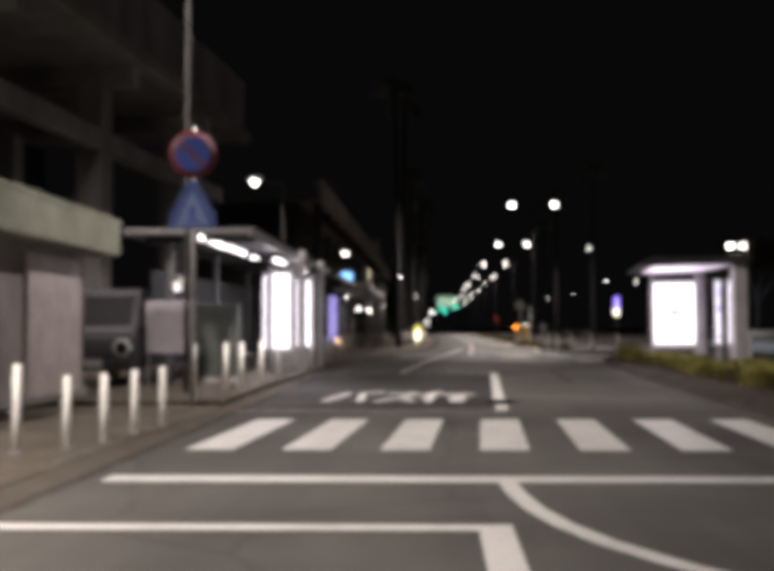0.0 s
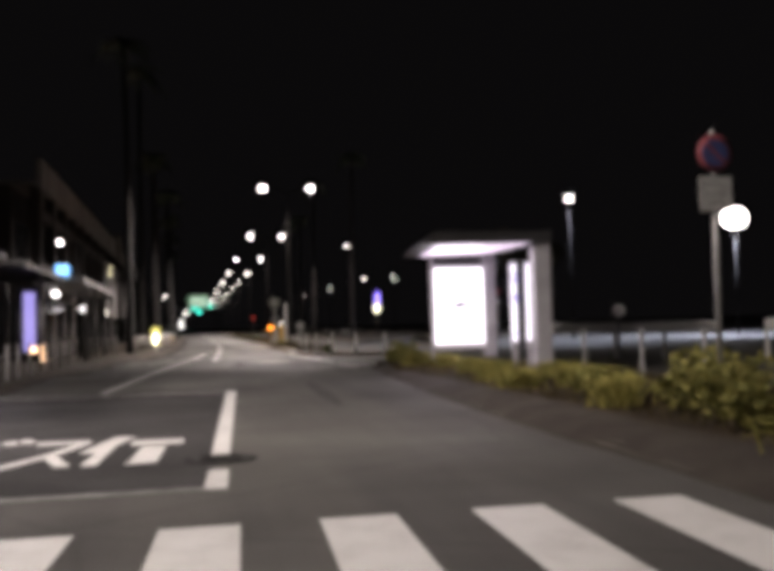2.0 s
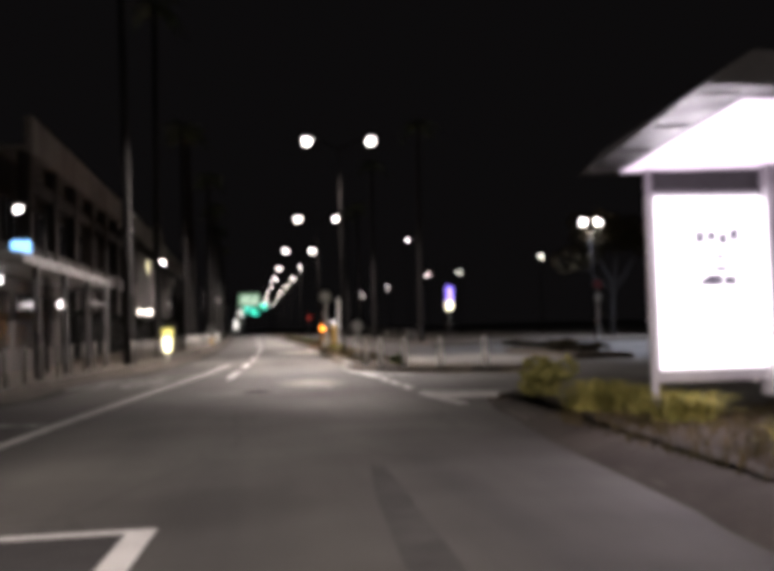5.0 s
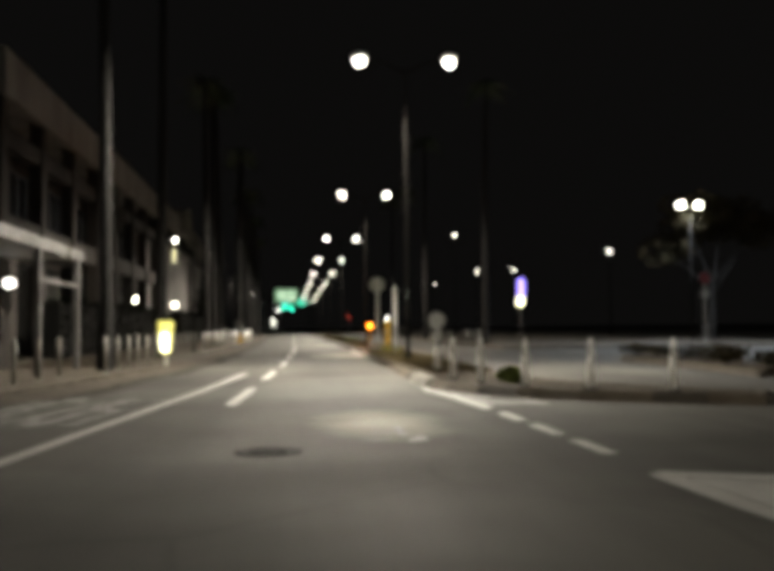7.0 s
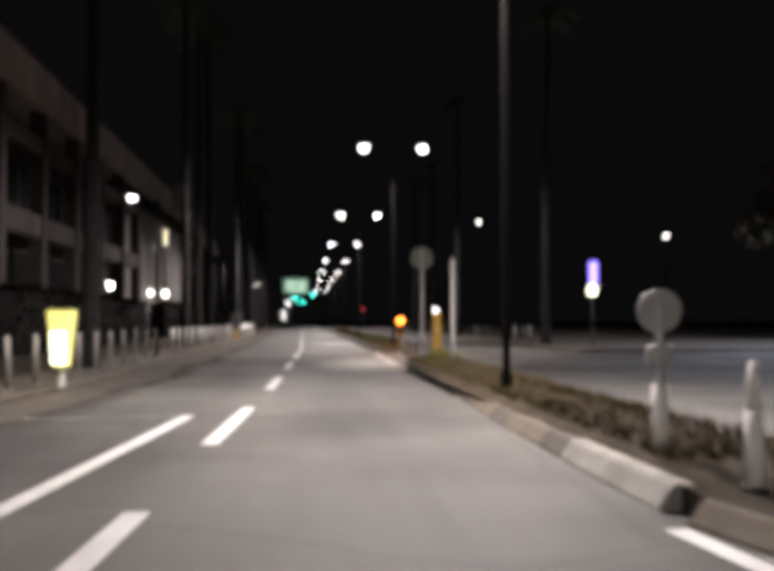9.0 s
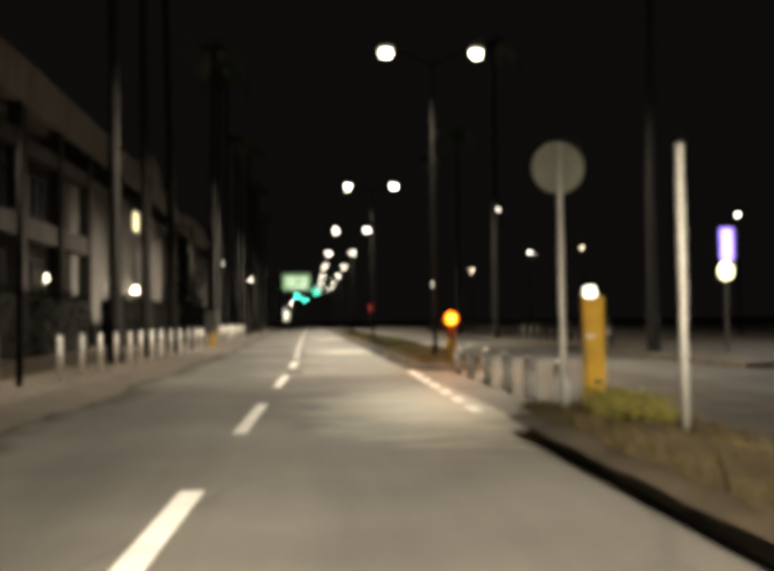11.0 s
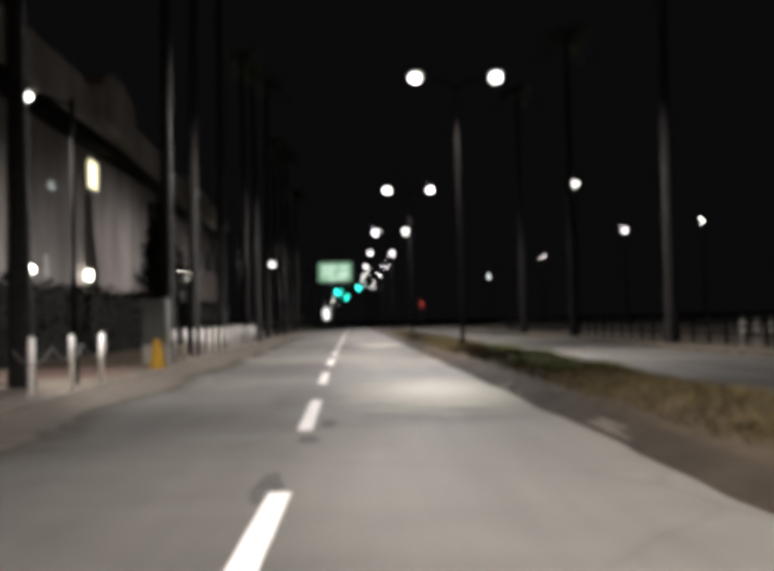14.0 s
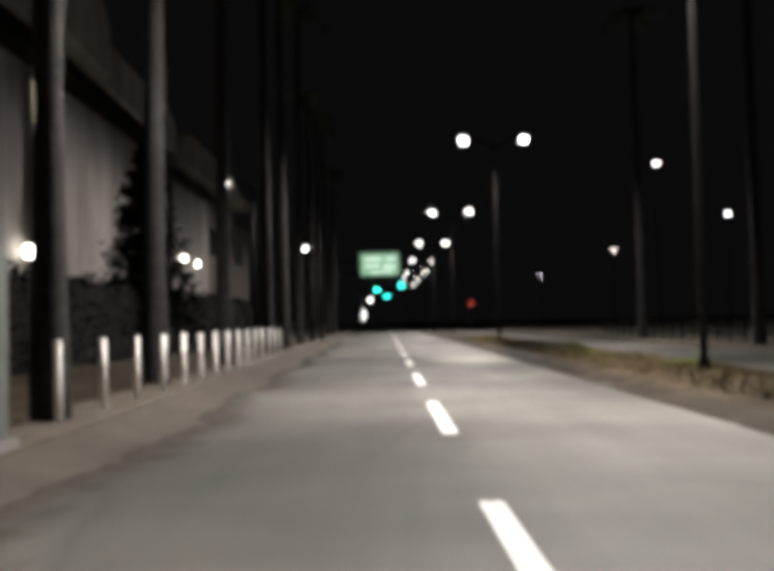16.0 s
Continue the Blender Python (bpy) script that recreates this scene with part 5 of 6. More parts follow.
wall_lamps = [(-9.1, 122.2, 3.42, 0.13), (-9.1, 114.6, 3.3, 0.09), (-9.75, 103.3, 3.4, 0.13), (-9.75, 81.2, 2.9, 0.15), (-8.5, 141.2, 4.5, 0.08), (-8.5, 144.6, 4.4, 0.08)]
for x, y, z, r in wall_lamps:
    wl = thing("wall_lamp", "lit round lamp on the building wall", "wall lamp", (x, y, z))
    part("bracket", boxes(((-0.03, 0, -0.2), (0.36, 0.05, 0.05)), ((0.12, 0, -0.19), (0.07, 0.07, 0.06)), bev=0.004), DARK_STEEL, wl)
    part("globe", made(lambda b: ball(b, (0.12, 0, 0), r, (1, 1, 1.4))), GLOW_WALL, wl, "glowing globe", True)

# ---- hedge, cabinet, palms ----
rng = random.Random(11)


def hedge(y0, y1, x, h):
    t_ = tagged(thing("hedge", "dense dark clipped hedge in front of the building", "hedge"), kind="")
    # near-black core paints the shade between the leaves
    part("inner", boxes(((x - 0.5, (y0 + y1) / 2, h / 2), (0.9, y1 - y0, h - 0.15))), SHADE_BLACK, t_)
    bm = bmesh.new()

    def place():
        f = rng.random()
        y = rng.uniform(y0, y1)
        hh = h + 0.12 * math.sin(y * 1.7) + 0.08 * math.sin(y * 4.1)
        if f < 0.65:
            return Vector((x + rng.uniform(-0.12, 0.1), y, 0.15 + rng.random() * hh)), Vector((1, 0, 0))
        return Vector((x - rng.uniform(0, 1), y, hh + rng.uniform(-0.12, 0.12))), Vector((0, 0, 1))
    leaves(bm, place, int((y1 - y0) * 130), 0.14, rng)
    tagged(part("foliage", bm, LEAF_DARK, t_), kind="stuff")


hedge(66, 96.5, -6.2, 2.2)
hedge(103, 150, -6.2, 2.35)

t_ = thing("equipment_cabinet", "tall grey-green cabinet with a yellow sleeve on the pavement", "cabinet", (-2.0, 101.6, 0.14))
part("body", boxes(((0.16, 0, 0.83), (0.56, 0.46, 1.5)), bev=0.03), CABINET, t_)
part("plinth", boxes(((0.16, 0, 0.04), (0.66, 0.58, 0.08))), CONCRETE, t_)
part("door_seam", boxes(((0.16, -0.232, 0.9), (0.012, 0.01, 1.3))), DARK_STEEL, t_)
part("kick_panel", boxes(((0.16, -0.235, 0.32), (0.54, 0.012, 0.42))), SIGN_BACK, t_, "pale lower panel")
part("yellow_sleeve", made(lambda b: cyl(b, (0.24, -0.42, 0.0), (0.24, -0.42, 0.66), 0.18, 0.07, 4)), YELLOW, t_, "bright yellow warning sleeve")
t_ = thing("chain_fence", "low chain between the white posts", "chain")
for a_, b_ in (((-1.75, 93.6), (-1.77, 95.3)), ((-1.77, 95.3), (-1.78, 97.0)), ((-1.74, 91.9), (-1.75, 93.6))):
    bm = bmesh.new()
    for i in range(12):
        u, v = i / 12, (i + 1) / 12
        f = lambda s: (a_[0] + (b_[0] - a_[0]) * s - 0.02, a_[1] + (b_[1] - a_[1]) * s, 0.82 - 0.22 * (1 - (2 * s - 1) ** 2))
        cyl(bm, f(u), f(v), 0.014, 0.014, 6)
    part("chain", bm, DARK_STEEL, t_)


def palm(seed, h):
    r = random.Random(seed)
    t_ = thing("palm_tree", "tall slender palm with a rough dark trunk", "palm tree", group="palms")
    bm = bmesh.new()
    n = 16
    rings = []
    lean = (r.uniform(-0.25, 0.25), r.uniform(-0.25, 0.25))
    for i in range(n + 1):
        s = i / n
        rad = 0.185 - 0.07 * s + (0.05 * (1 - s * 8) if s < 0.125 else 0) + r.uniform(-0.008, 0.008)
        c = (lean[0] * s * s, lean[1] * s * s, h * s)
        rings.append([bm.verts.new((c[0] + rad * math.cos(a), c[1] + rad * math.sin(a), c[2])) for a in np.linspace(0, 2 * math.pi, 13)[:-1]])
    for lo, hi in zip(rings, rings[1:]):
        for k in range(12):
            bm.faces.new((lo[k], lo[(k + 1) % 12], hi[(k + 1) % 12], hi[k]))
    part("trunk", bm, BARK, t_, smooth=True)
    bm = bmesh.new()
    top = Vector((lean[0], lean[1], h))
    for k in range(26):
        a = 2.4 * k
        up = r.uniform(-0.5, 0.9)
        d = Vector((math.cos(a), math.sin(a), 0))
        L = r.uniform(1.3, 1.9)
        prev = top
        for s in range(1, 7):
            u = s / 6
            p = top + d * L * u + Vector((0, 0, up * u * 1.2 - 1.2 * u * u))
            w = Vector((-d.y, d.x, 0)) * (0.42 * math.sin(math.pi * min(1, u * 0.9 + 0.1)))
            for sg_ in (-1, 1):
                for q in range(2):
                    b0 = prev.lerp(p, q / 2)
                    v = [bm.verts.new(b0), bm.verts.new(prev.lerp(p, (q + 0.6) / 2)), bm.verts.new(b0 + w * sg_ + d * 0.22 - Vector((0, 0, 0.16)))]
                    bm.faces.new(v)
            prev = p
    part("crown", bm, FROND, t_)
    return t_


PALMS = [(-2.65, 55.6), (-2.65, 66.0), (-2.6, 83.4), (-2.6, 88.4), (-2.72, 95.05), (-2.08, 104.25), (-2.4, 110.3), (-2.6, 118.3), (-2.6, 127.3), (-2.6, 133.0), (-2.7, 141.0), (-2.8, 150.0), (-2.9, 159.0), (-3.0, 169.0), (-3.1, 179.0)]
kinds = [palm(1, 15.5), palm(2, 16.8), palm(3, 14.6)]
used = [False] * 3
allp = PALMS + [(13.3, 86.0), (13.1, 110.0), (13.2, 124.0), (13.3, 138.0)]
for i, (x, y) in enumerate(allp):
    k = i % 3
    m = pose(x, y, 0.10 if x < 0 else 0.0, 0, 0, (37 * i) % 360)
    if not used[k]:
        kinds[k].matrix_basis = m
        used[k] = True
    else:
        copy_thing(kinds[k], m)


def shrub(name, label, c, r, n, size, material, seed):
    g = random.Random(seed)
    t_ = thing(name, label, "shrub", c)
    bm = bmesh.new()
    for _ in range(6):
        a = g.uniform(0, 6.28)
        cyl(bm, (0, 0, 0), (math.cos(a) * r[0] * 0.5, math.sin(a) * r[1] * 0.5, r[2] * 0.8), 0.012, 0.005, 5)
    part("stem", bm, BARK, t_)
    bm = bmesh.new()
    leaves(bm, clump_place((0, 0, r[2] * 0.45), r, g), n, size, g)
    part("leaves", bm, material, t_)
    return t_


def tuft(c, r, h, n, seed, material=TUFT, label="yellow-green arching grass clump on the island"):
    """A clump of long arching grass blades."""
    g_ = random.Random(seed)
    t_ = thing("grass_tuft", label, "grass clump", c, 0.0, "grass clumps")
    bm = bmesh.new()
    for _ in range(n):
        a = g_.uniform(0, 6.283)
        d = Vector((math.cos(a), math.sin(a), 0))
        s = d.cross(Vector((0, 0, 1))) * 0.013
        o = Vector((g_.gauss(0, r * 0.25), g_.gauss(0, r * 0.3), 0))
        L, H = r * g_.uniform(0.4, 1.1), h * g_.uniform(0.6, 1.25)
        prev = None
        for k in range(5):
            u = k / 4
            p = o + d * L * u + Vector((0, 0, H * (1.9 * u - 1.35 * u * u)))
            w = s * (1 - 0.85 * u)
            row = (bm.verts.new(p - w), bm.verts.new(p + w))
            if prev:
                bm.faces.new((prev[0], prev[1], row[1], row[0]))
            prev = row
    tagged(part("foliage", bm, material, t_), kind="stuff")
    return t_


def low_bush(c, r, h, n, seed, material, label):
    """A low spreading bush of broad leaves in several rounded heads."""
    g_ = random.Random(seed)
    t_ = thing("low_bush", label, "bush", c, 0.0, "island bushes")
    bm = bmesh.new()
    for _ in range(7):
        a = g_.uniform(0, 6.28)
        cyl(bm, (0, 0, 0), (math.cos(a) * r * 0.6, math.sin(a) * r * 0.6, h * 0.8), 0.010, 0.004, 5)
    part("stem", bm, BARK, t_)
    bm = bmesh.new()
    leaves(bm, clump_place((0, 0, h * 0.55), (r, r, h * 0.75), g_, 9), n, 0.11, g_)
    tagged(part("foliage", bm, material, t_), kind="stuff")
    return t_


g = random.Random(21)
for i in range(17):
    y = 8.0 + 1.45 * i + g.uniform(-0.3, 0.3)
    x = 5.15 + 0.062 * (y - 15) + g.uniform(-0.08, 0.25)
    if i in (6, 9, 12, 14):
        continue
    if i % 3 == 1 or y > 19.5:
        tuft((x, y, 0.17), g.uniform(0.42, 0.62), g.uniform(0.34, 0.50), 330, 100 + i)
    else:
        low_bush((x, y, 0.17), g.uniform(0.40, 0.55), g.uniform(0.26, 0.44), 560, 100 + i, LEAF_PALE if i % 3 == 0 else LEAF_BUSH,
                 "low pale-green leafy bush on the island" if i % 3 == 0 else "low yellow-green leafy bush on the island")
for i, (x, y) in enumerate(((6.0, 17.2), (6.9, 13.5), (7.5, 19.6), (6.3, 14.6), (6.0, 31.6), (6.4, 21.8), (7.0, 24.4))):
    if y > 20:
        tuft((x, y, 0.17), g.uniform(0.6, 0.8), g.uniform(0.36, 0.5), 420, 140 + i)
        continue
    low_bush((x, y, 0.17), g.uniform(0.6, 0.8), g.uniform(0.42, 0.58), 900, 140 + i, LEAF_PALE if i % 2 else LEAF_BUSH, "spreading green leafy bush on the island")
for i, (x, y, r_) in enumerate(((6.2, 34.2, 0.5), (5.85, 47.25, 0.24))):
    shrub("shrub", "rounded green shrub on the median", (x, y, 0.2), (r_, r_, r_ * 0.8), 700, 0.12, LEAF_BUSH if y < 40 else GRASS_GREEN, 200 + i)


for i in range(9):
    low_bush((13.1 + g.uniform(-0.5, 0.6), 51.2 + 1.05 * i, 0.18), g.uniform(0.5, 0.75), g.uniform(0.25, 0.4), 320, 240 + i, LEAF_TREE, "low dark bush on the far island")
for i in range(5):
    tuft((5.45 + 0.35 * g.random(), 65.3 + 0.25 * i, 0.2), g.uniform(0.3, 0.42), g.uniform(0.26, 0.38), 260, 360 + i, TUFT, "yellow-green grass clump at the end of the median")


def mound(x, y):
    """Height of the crowned soil of the long median."""
    s = max(0.0, min(1.0, (x - 5.3) / 1.6))
    crown = math.sin(math.pi * s) ** 0.7 * max(0.0, min(1.0, (y - 80.3) / 3.0))
    return 0.134 + crown * (0.17 + 0.025 * math.sin(y * 1.3 + x) + 0.02 * math.sin(y * 3.1))


bm = bmesh.new()
rows_ = [[bm.verts.new((5.3 + 1.6 * i / 8, 80.3 + 0.5 * j, mound(5.3 + 1.6 * i / 8, 80.3 + 0.5 * j))) for i in range(9)] for j in range(160)]
for p, q in zip(rows_, rows_[1:]):
    for i in range(8):
        bm.faces.new((p[i], p[i + 1], q[i + 1], q[i]))
part("soil_mound", bm, SOIL, med_b, "", True)
for i in range(26):
    y = 92.5 + 6.5 * g.random() if i < 16 else 100 + 30 * g.random()
    x = 5.75 + 0.8 * g.random()
    tuft((x, y, mound(x, y) - 0.03), g.uniform(0.28, 0.45), g.uniform(0.13, 0.26), 200, 300 + i, GRASS_GREEN, "low green grass clump on the long median")


def grass(name, label, poly_fn, n, h, seed):
    r = random.Random(seed)
    bm = bmesh.new()
    for _ in range(n):
        x, y = poly_fn(r)
        a = r.uniform(0, 6.28)
        hh = h * r.uniform(0.4, 1.3)
        d = Vector((math.cos(a), math.sin(a), 0)) * 0.012
        l = Vector((r.gauss(0, 0.05), r.gauss(0, 0.05), hh))
        p = Vector((x, y, mound(x, y) - 0.01 if y > 80.5 else 0.24 if y > 49 else 0.16))
        bm.faces.new([bm.verts.new(p - d), bm.verts.new(p + d), bm.verts.new(p + l)])
    return tagged(part(name, bm, GRASS), label, "grass", "", "stuff")


grass("grass", "dry patchy grass on the island", lambda r: (r.uniform(5.1, 8.6), r.uniform(6, 31)), 9000, 0.14, 1)
grass("grass", "dry short grass on the median", lambda r: (r.uniform(4.85, 6.1), r.uniform(49.5, 67.2)), 9000, 0.10, 2)
grass("grass", "dry short grass on the long median", lambda r: (r.uniform(5.4, 6.9), 80.6 + 60 * r.random() ** 1.3), 24000, 0.12, 3)


def tree(at, h, spread, seed, label):
    r = random.Random(seed)
    t_ = thing("tree", label, "tree", at)
    bm = bmesh.new()
    cyl(bm, (0, 0, 0), (0.1, 0, h * 0.45), 0.20, 0.13, 10)
    tips = []
    for k in range(7):
        a = 0.9 * k
        q = (math.cos(a) * spread * 0.55, math.sin(a) * spread * 0.55, h * r.uniform(0.62, 0.9))
        cyl(bm, (0.1, 0, h * r.uniform(0.3, 0.45)), q, 0.08, 0.025, 7)
        tips.append(q)
    part("trunk", bm, BARK, t_)
    bm = bmesh.new()
    for q in tips + [(0, 0, h * 0.85)]:
        leaves(bm, clump_place(q, (spread * 0.5, spread * 0.5, h * 0.18), r, 5), 900, 0.26, r)
    part("crown", bm, LEAF_TREE, t_)


tree((28.5, 89.0, 0), 9.0, 4.6, 5, "broad autumn-brown tree beside the plaza lamp")


def conifer(at, h, spread, seed, label):
    """A dark cone-shaped tree: a straight stem with tiers of drooping boughs."""
    r = random.Random(seed)
    t_ = thing("conifer", label, "tree", at)
    part("trunk", rods(((0, 0, 0), (0, 0, h * 0.95), 0.12, 0.02), n=8), BARK, t_)
    bm = bmesh.new()
    for k in range(46):
        u = (k + r.random()) / 46
        a, z = 2.4 * k, h * (0.16 + 0.82 * u)
        reach = spread * (1 - u) ** 0.9 * r.uniform(0.7, 1.15) + 0.08
        tip = Vector((math.cos(a) * reach, math.sin(a) * reach, z - 0.25 * reach))

        def place():
            s = r.random() ** 0.7
            j = Vector((r.gauss(0, 0.12), r.gauss(0, 0.12), r.gauss(0, 0.10))) * (0.5 + reach)
            return Vector((0, 0, z)).lerp(tip, s) + j, tip.normalized()
        leaves(bm, place, 150, 0.22, r)
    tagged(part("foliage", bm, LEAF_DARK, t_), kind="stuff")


conifer((-6.3, 125.4, 0.1), 7.3, 1.9, 6, "dark cone-shaped tree against the pale building")

# ---- guard rail and fence on the far side ----
def guard_rail(pts, label):
    t_ = thing("guard_rail", label, "guard rail")
    for a, b in zip(pts, pts[1:]):
        a, b = Vector(a), Vector(b)
        d = b - a
        ang = math.degrees(math.atan2(d.y, d.x))
        c = (a + b) / 2
        part("beam", boxes(((c.x, c.y, 0.97), (d.length, 0.07, 0.28), ang), bev=0.02), WHITE_POST, t_)
        n = max(1, round(d.length / 2.2))
        for i in range(n + 1):
            p = a + d * i / n
            part("post", rods(((p.x, p.y + 0.06, 0), (p.x, p.y + 0.06, 1.08), 0.055)), WHITE_POST, t_)


guard_rail([(11.4, 37.6), (13.4, 35.7), (15.1, 32.5)], "white beam guard rail beside the mirror post")
guard_rail([(15.55, 30.8), (16.4, 22), (16.6, 12)], "white beam guard rail along the far kerb")


def picket(y0, y1, x, label):
    t_ = thing("post_fence", label, "fence")
    n = int((y1 - y0) / 1.4)
    for i in range(n):
        y = y0 + 1.4 * i
        part("post", rods(((x, y, 0), (x, y, 1.05), 0.05), n=8), POLE_PAINT, t_)
    part("rail", boxes(((x, (y0 + y1) / 2, 0.85), (0.05, y1 - y0, 0.06))), POLE_PAINT, t_)
    part("rail", boxes(((x, (y0 + y1) / 2, 0.45), (0.05, y1 - y0, 0.06))), POLE_PAINT, t_)


picket(92, 150, 13.9, "dark post and rail fence beyond the far carriageway")
setting("pavement_right", made(lambda b: prism(b, [(12.5, 78), (12.5, 420), (30, 420), (30, 78)], 0.001, 0.13)), PAVING, "dim pavement beyond the far carriageway", "pavement")
hp = thing("reflector_post", "short post with two white reflectors", "marker post", (13.6, 105.5, 0.13), group="far reflector posts")
part("post", rods(((0, 0, 0), (0, 0, 0.8), 0.06)), POLE_GREY, hp)
for z in (0.45, 0.66):
    part("reflector", boxes(((0, -0.06, z), (0.12, 0.03, 0.14)), bev=0.01), WHITE_POST, hp)
for k in range(1, 3):
    copy_thing(hp, pose(13.6 + 0.4 * k, 105.5, 0.13))
for k in range(3):
    copy_thing(hp, pose(13.75 + 0.42 * k, 94.5, 0.13))
# posts and sign on the near edge of the island
for i, (x, y) in enumerate(((8.9, 27.6), (9.1, 25.2), (9.1, 22.8), (9.1, 20.4), (9.1, 18.0), (9.1, 15.6))):
    q = thing("rail_post", "galvanised rail post on the island edge", "fence post", (x, y, 0.07), group="island rail posts")
    part("post", rods(((0, 0, 0), (0, 0, 0.93), 0.04)), GALV, q)
    part("top", boxes(((0, 0, 0.95), (0.1, 0.1, 0.06)), bev=0.01), GALV, q)
t_ = thing("mirror_post", "round grey mirror head on a short post by the guard rail", "mirror", (13.35, 35.35, 0.0))
part("post", rods(((0, 0, 0), (0, 0, 1.3), 0.05)), GALV, t_)
part("head", made(lambda b: disc(b, (0, 0, 1.45), 0.22, 0.08)), SIGN_WHITE, t_)

# ---- overhead sign, signals and far lights ----
t_ = thing("overhead_sign", "lit green direction sign on a roadside gantry", "road sign", (0, 174.0, 0))
part("pole", rods(((-3.9, 0.2, 0), (-3.9, 0.2, 6.6), 0.14, 0.1)), POLE_GREY, t_)
part("arm", rods(((-3.9, 0.2, 6.2), (2.9, 0.2, 6.2), 0.06), ((-3.9, 0.2, 5.3), (2.9, 0.2, 5.3), 0.06)), POLE_PAINT, t_)
pl = part("panel", boxes(((1.1, 0, 5.97), (3.2, 0.08, 1.85)), bev=0.02), GLOW_GREEN, t_, "lit green panel")
part("lettering_bar", boxes(((0.55, -0.05, 6.4), (1.4, 0.02, 0.32)), ((2.0, -0.05, 6.4), (0.8, 0.02, 0.32)), ((0.45, -0.05, 5.85), (1.2, 0.02, 0.3)), ((1.9, -0.05, 5.75), (1.0, 0.02, 0.4)), ((1.2, -0.05, 5.3), (1.8, 0.02, 0.22))), GLOW_GREEN_TXT, pl)
sig = thing("traffic_signal", "horizontal traffic signal showing green", "traffic signal", (0.34, 234.0, 0.6))
part("housing", boxes(((0.4, 0, 5.2), (1.3, 0.3, 0.45)), bev=0.04), DARK_STEEL, sig)
part("pole", rods(((-4.3, 0.3, -1.3), (-4.3, 0.3, 6.0), 0.12, 0.09)), POLE_GREY, sig)
part("arm", rods(((-4.3, 0.3, 5.6), (1.0, 0.3, 5.5), 0.05)), POLE_GREY, sig)
part("green_light", made(lambda b: ball(b, (0, -0.17, 5.2), 0.21, (1, 0.4, 1))), GLOW_CYAN, sig, "glowing green lens", True)
copy_thing(sig, pose(3.88, 234.6, 1.25))
copy_thing(sig, pose(1.7, 262.0, 0.45))
fl = thing("far_sign", "small white lit sign by the far pavement", "sign", (-3.9, 325.0, 0))
part("box", boxes(((0, 0, 3.0), (0.85, 0.3, 2.6)), bev=0.05), glow("far_white_sign", (1, 0.98, 0.9), 2.5), fl)
part("post", rods(((0, 0, 0), (0, 0, 1.8), 0.1)), POLE_GREY, fl)
plaza_lamp(-2.2, 326.0, 6.5, 1, 0.32, 0.0, "far lamp with a small lit head")
t_ = thing("crossing_signal", "small red signal lamp on a post by the far crossing", "traffic signal", (13.6, 228.9, 0))
part("post", rods(((0, 0, 0), (0, 0, 3.2), 0.07)), POLE_GREY, t_)
part("red_light", boxes(((0, -0.05, 3.5), (0.28, 0.2, 0.6)), bev=0.04), GLOW_RED, t_, "glowing red lamp")
part("white_plate", boxes(((-0.1, -0.09, 1.3), (0.4, 0.04, 1.1)), bev=0.02), SIGN_WHITE, t_)
t_ = thing("shop_sign", "violet upright lit sign over a round yellow lamp", "sign", (15.1, 84.7, 0))
part("pole", rods(((0, 0, 0), (0, 0, 2.4), 0.05)), DARK_STEEL, t_)
part("round_lamp", made(lambda b: ball(b, (0, 0, 2.55), 0.21, (1, 0.5, 1.25))), GLOW_CREAM, t_, "glowing yellow-white disc", True)
part("violet_box", boxes(((0.05, 0, 3.35), (0.34, 0.2, 0.95)), bev=0.04), GLOW_SIGN_VIOLET, t_, "violet lit box")
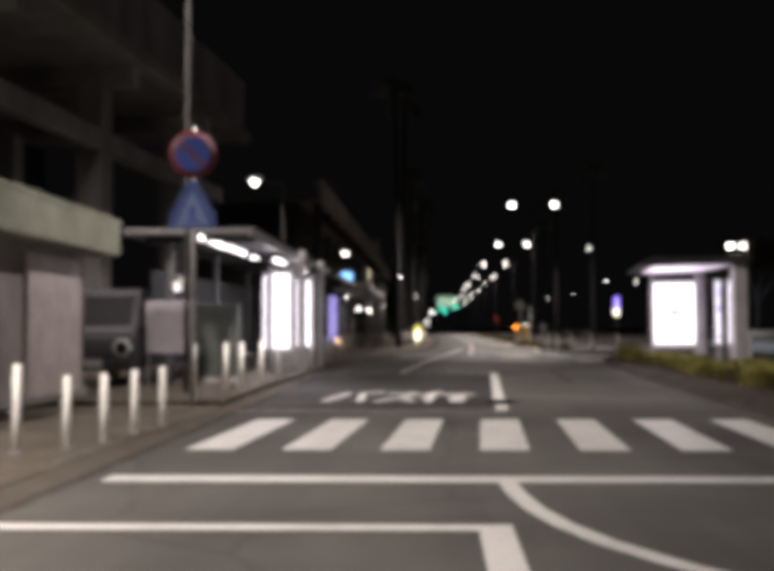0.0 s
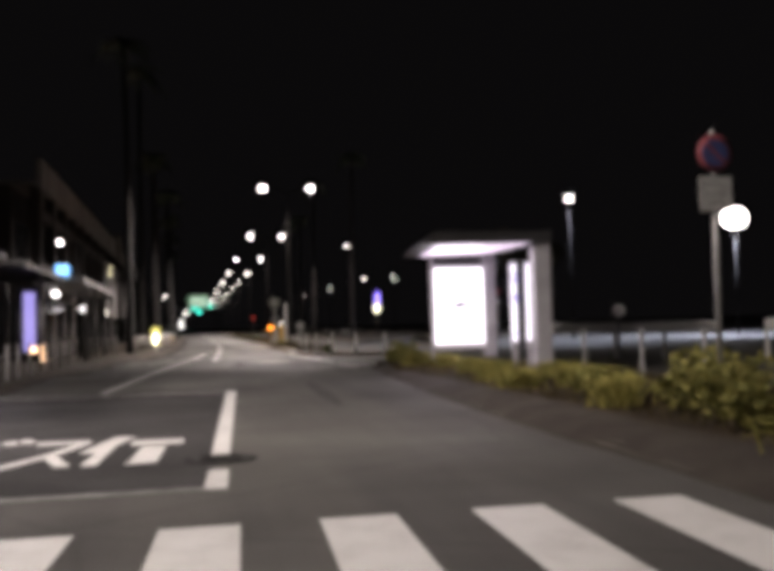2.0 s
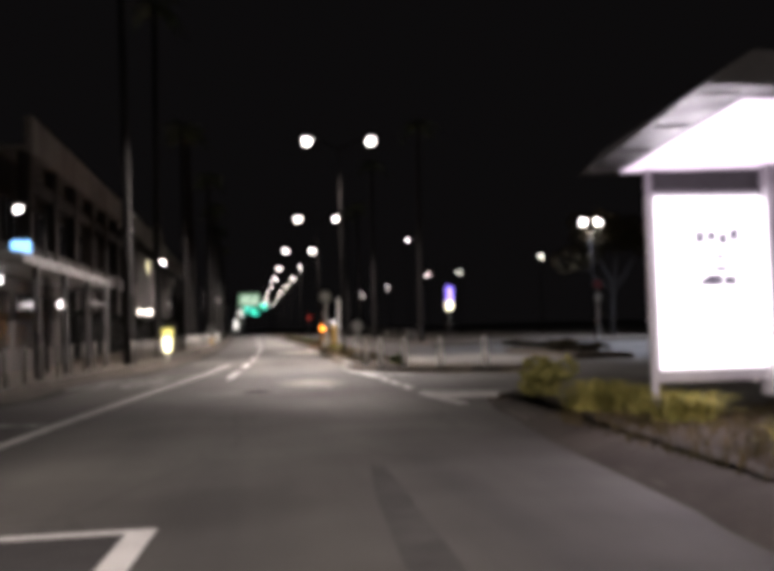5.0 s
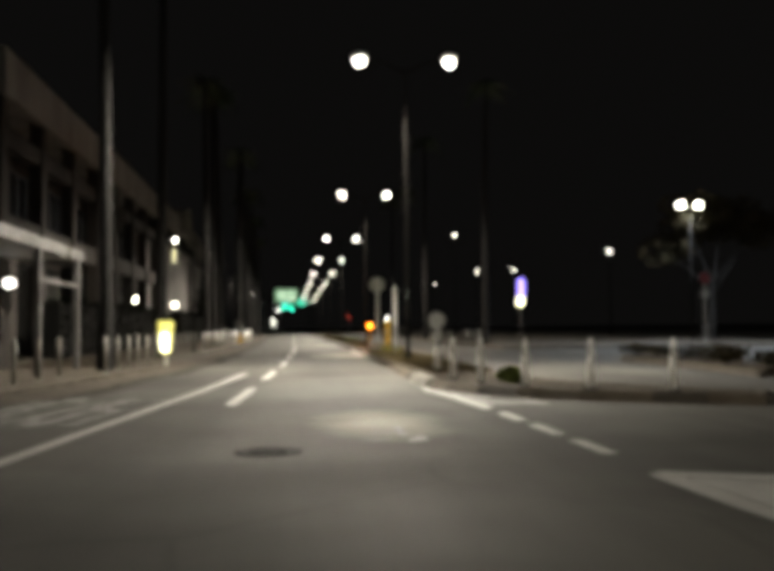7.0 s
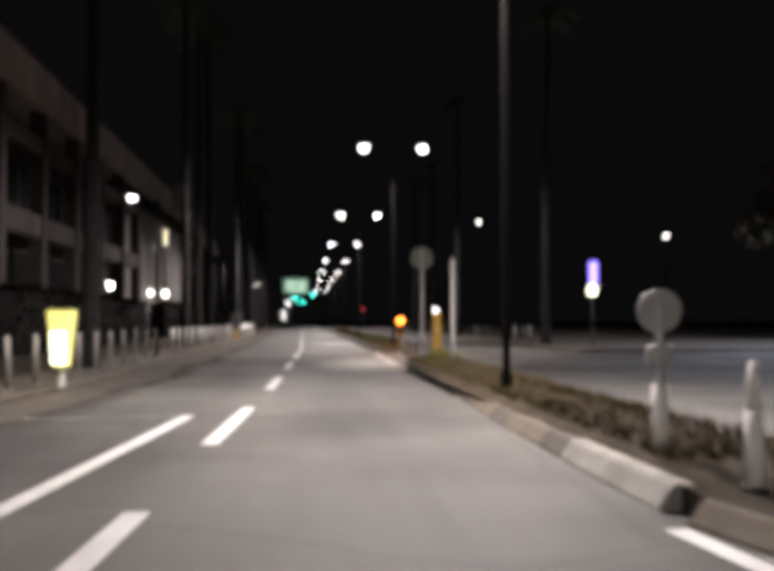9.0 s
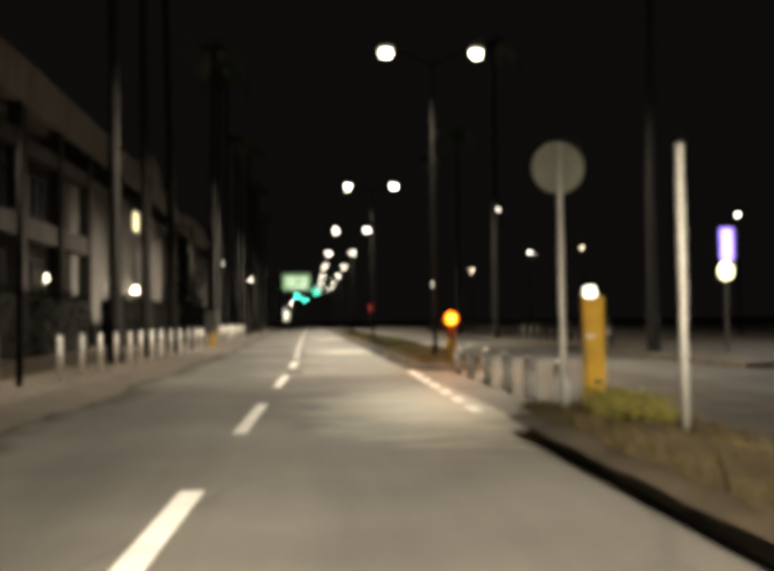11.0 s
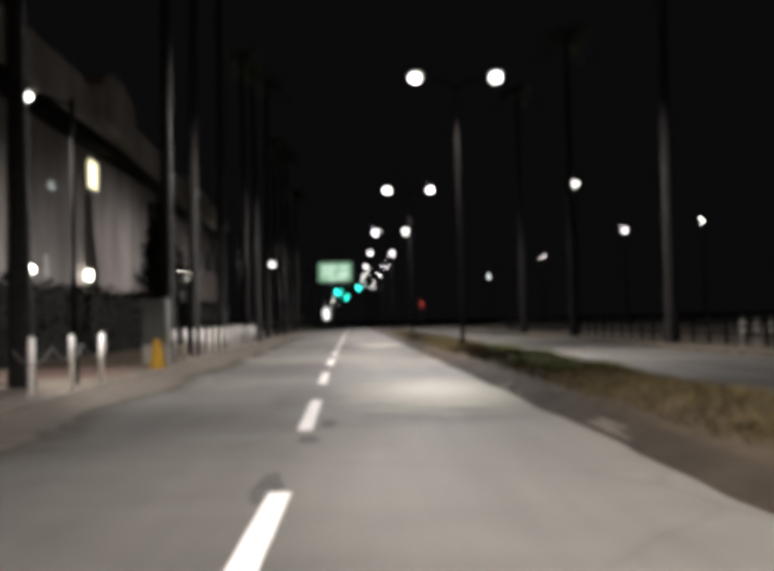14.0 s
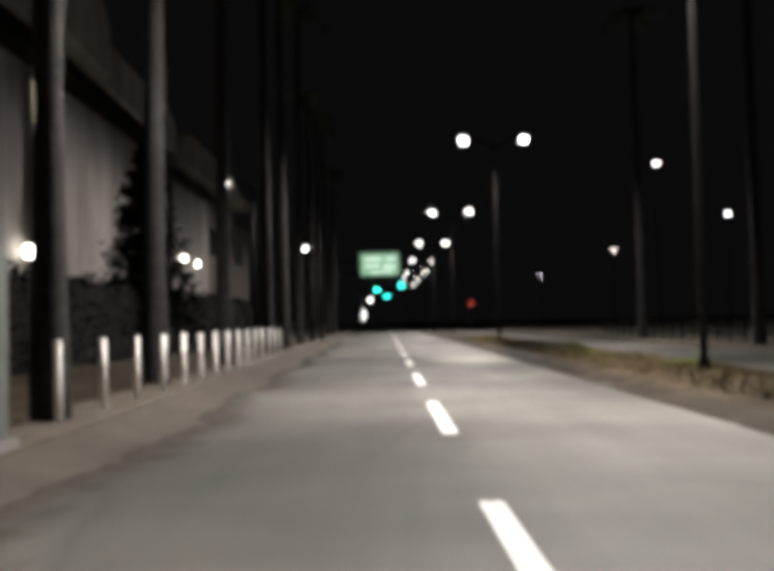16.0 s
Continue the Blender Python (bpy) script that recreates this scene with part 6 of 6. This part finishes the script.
t_ = thing("small_sign", "small red and white sign far across the plaza", "sign", (24.0, 80.0, 0))
part("pole", rods(((0, 0, 0), (0, 0, 3.4), 0.04)), GALV, t_)
part("disc", made(lambda b: disc(b, (0, -0.05, 3.6), 0.30)), SIGN_RED_DULL, t_)
part("plate", boxes(((0, -0.05, 2.75), (0.40, 0.03, 0.4))), POLE_GREY, t_)

# ---- kerb stones, last ----
kerb_left = tagged(thing("kerb_left", "row of grey kerb stones along the pavement", "kerb"), kind="structure")
KL = [(-3.69, 15.2)] + [p for p in KERB_LEFT if 15 < p[1] < 116]
kerb_run(KERB_LEFT[:2] + [(-3.69, 15.2)], kerb_left, 0.002, 0.068, 0.20, [KERB_DUSTY, KERB_OLD], 1.0, 1)
kerb_run(KL, kerb_left, 0.002, 0.150, 0.20, [KERB_DUSTY, KERB_DUSTY, KERB_OLD], 1.0, 1)
kerb_isl = tagged(thing("kerb_island", "row of grimy kerb stones round the island", "kerb"), kind="structure")
kerb_run(ISLAND, kerb_isl, 0.002, 0.07, 0.22, [KERB_GRIME], 1.0, -1)
kerb_run([(12.5, 60.6), (12.0, 50.4), (14.2, 50.4), (14.3, 60.2), (13.4, 61.0), (12.5, 60.6)], kerb_isl, 0.002, 0.16, 0.2, [KERB_GRIME], 1.0, 1)
kerb_ma = tagged(thing("kerb_median", "kerb stones round the short median, some pale", "kerb"), kind="structure")
kerb_run([(4.545, 51.3), (4.555, 49.0)], kerb_ma, 0.002, 0.178, 0.26, [KERB_PALE], 1.15, 1)
kerb_run(MEDIAN_A + [(4.58, 51.35)], kerb_ma, 0.002, 0.165, 0.22, [KERB_DUSTY, KERB_DUSTY, KERB_GRIME], 0.9, 1)
kerb_mb = tagged(thing("kerb_median", "kerb stones along the long median", "kerb"), kind="structure")
kerb_run([(7.0, 110), (7.1, 82), (7.0, 79.6), (6.4, 78.9), (5.6, 78.95), (5.15, 79.6), (5.05, 80.6), (5.03, 100), (5.08, 125)], kerb_mb, 0.002, 0.072, 0.22, [KERB_GRIME], 1.0, -1)
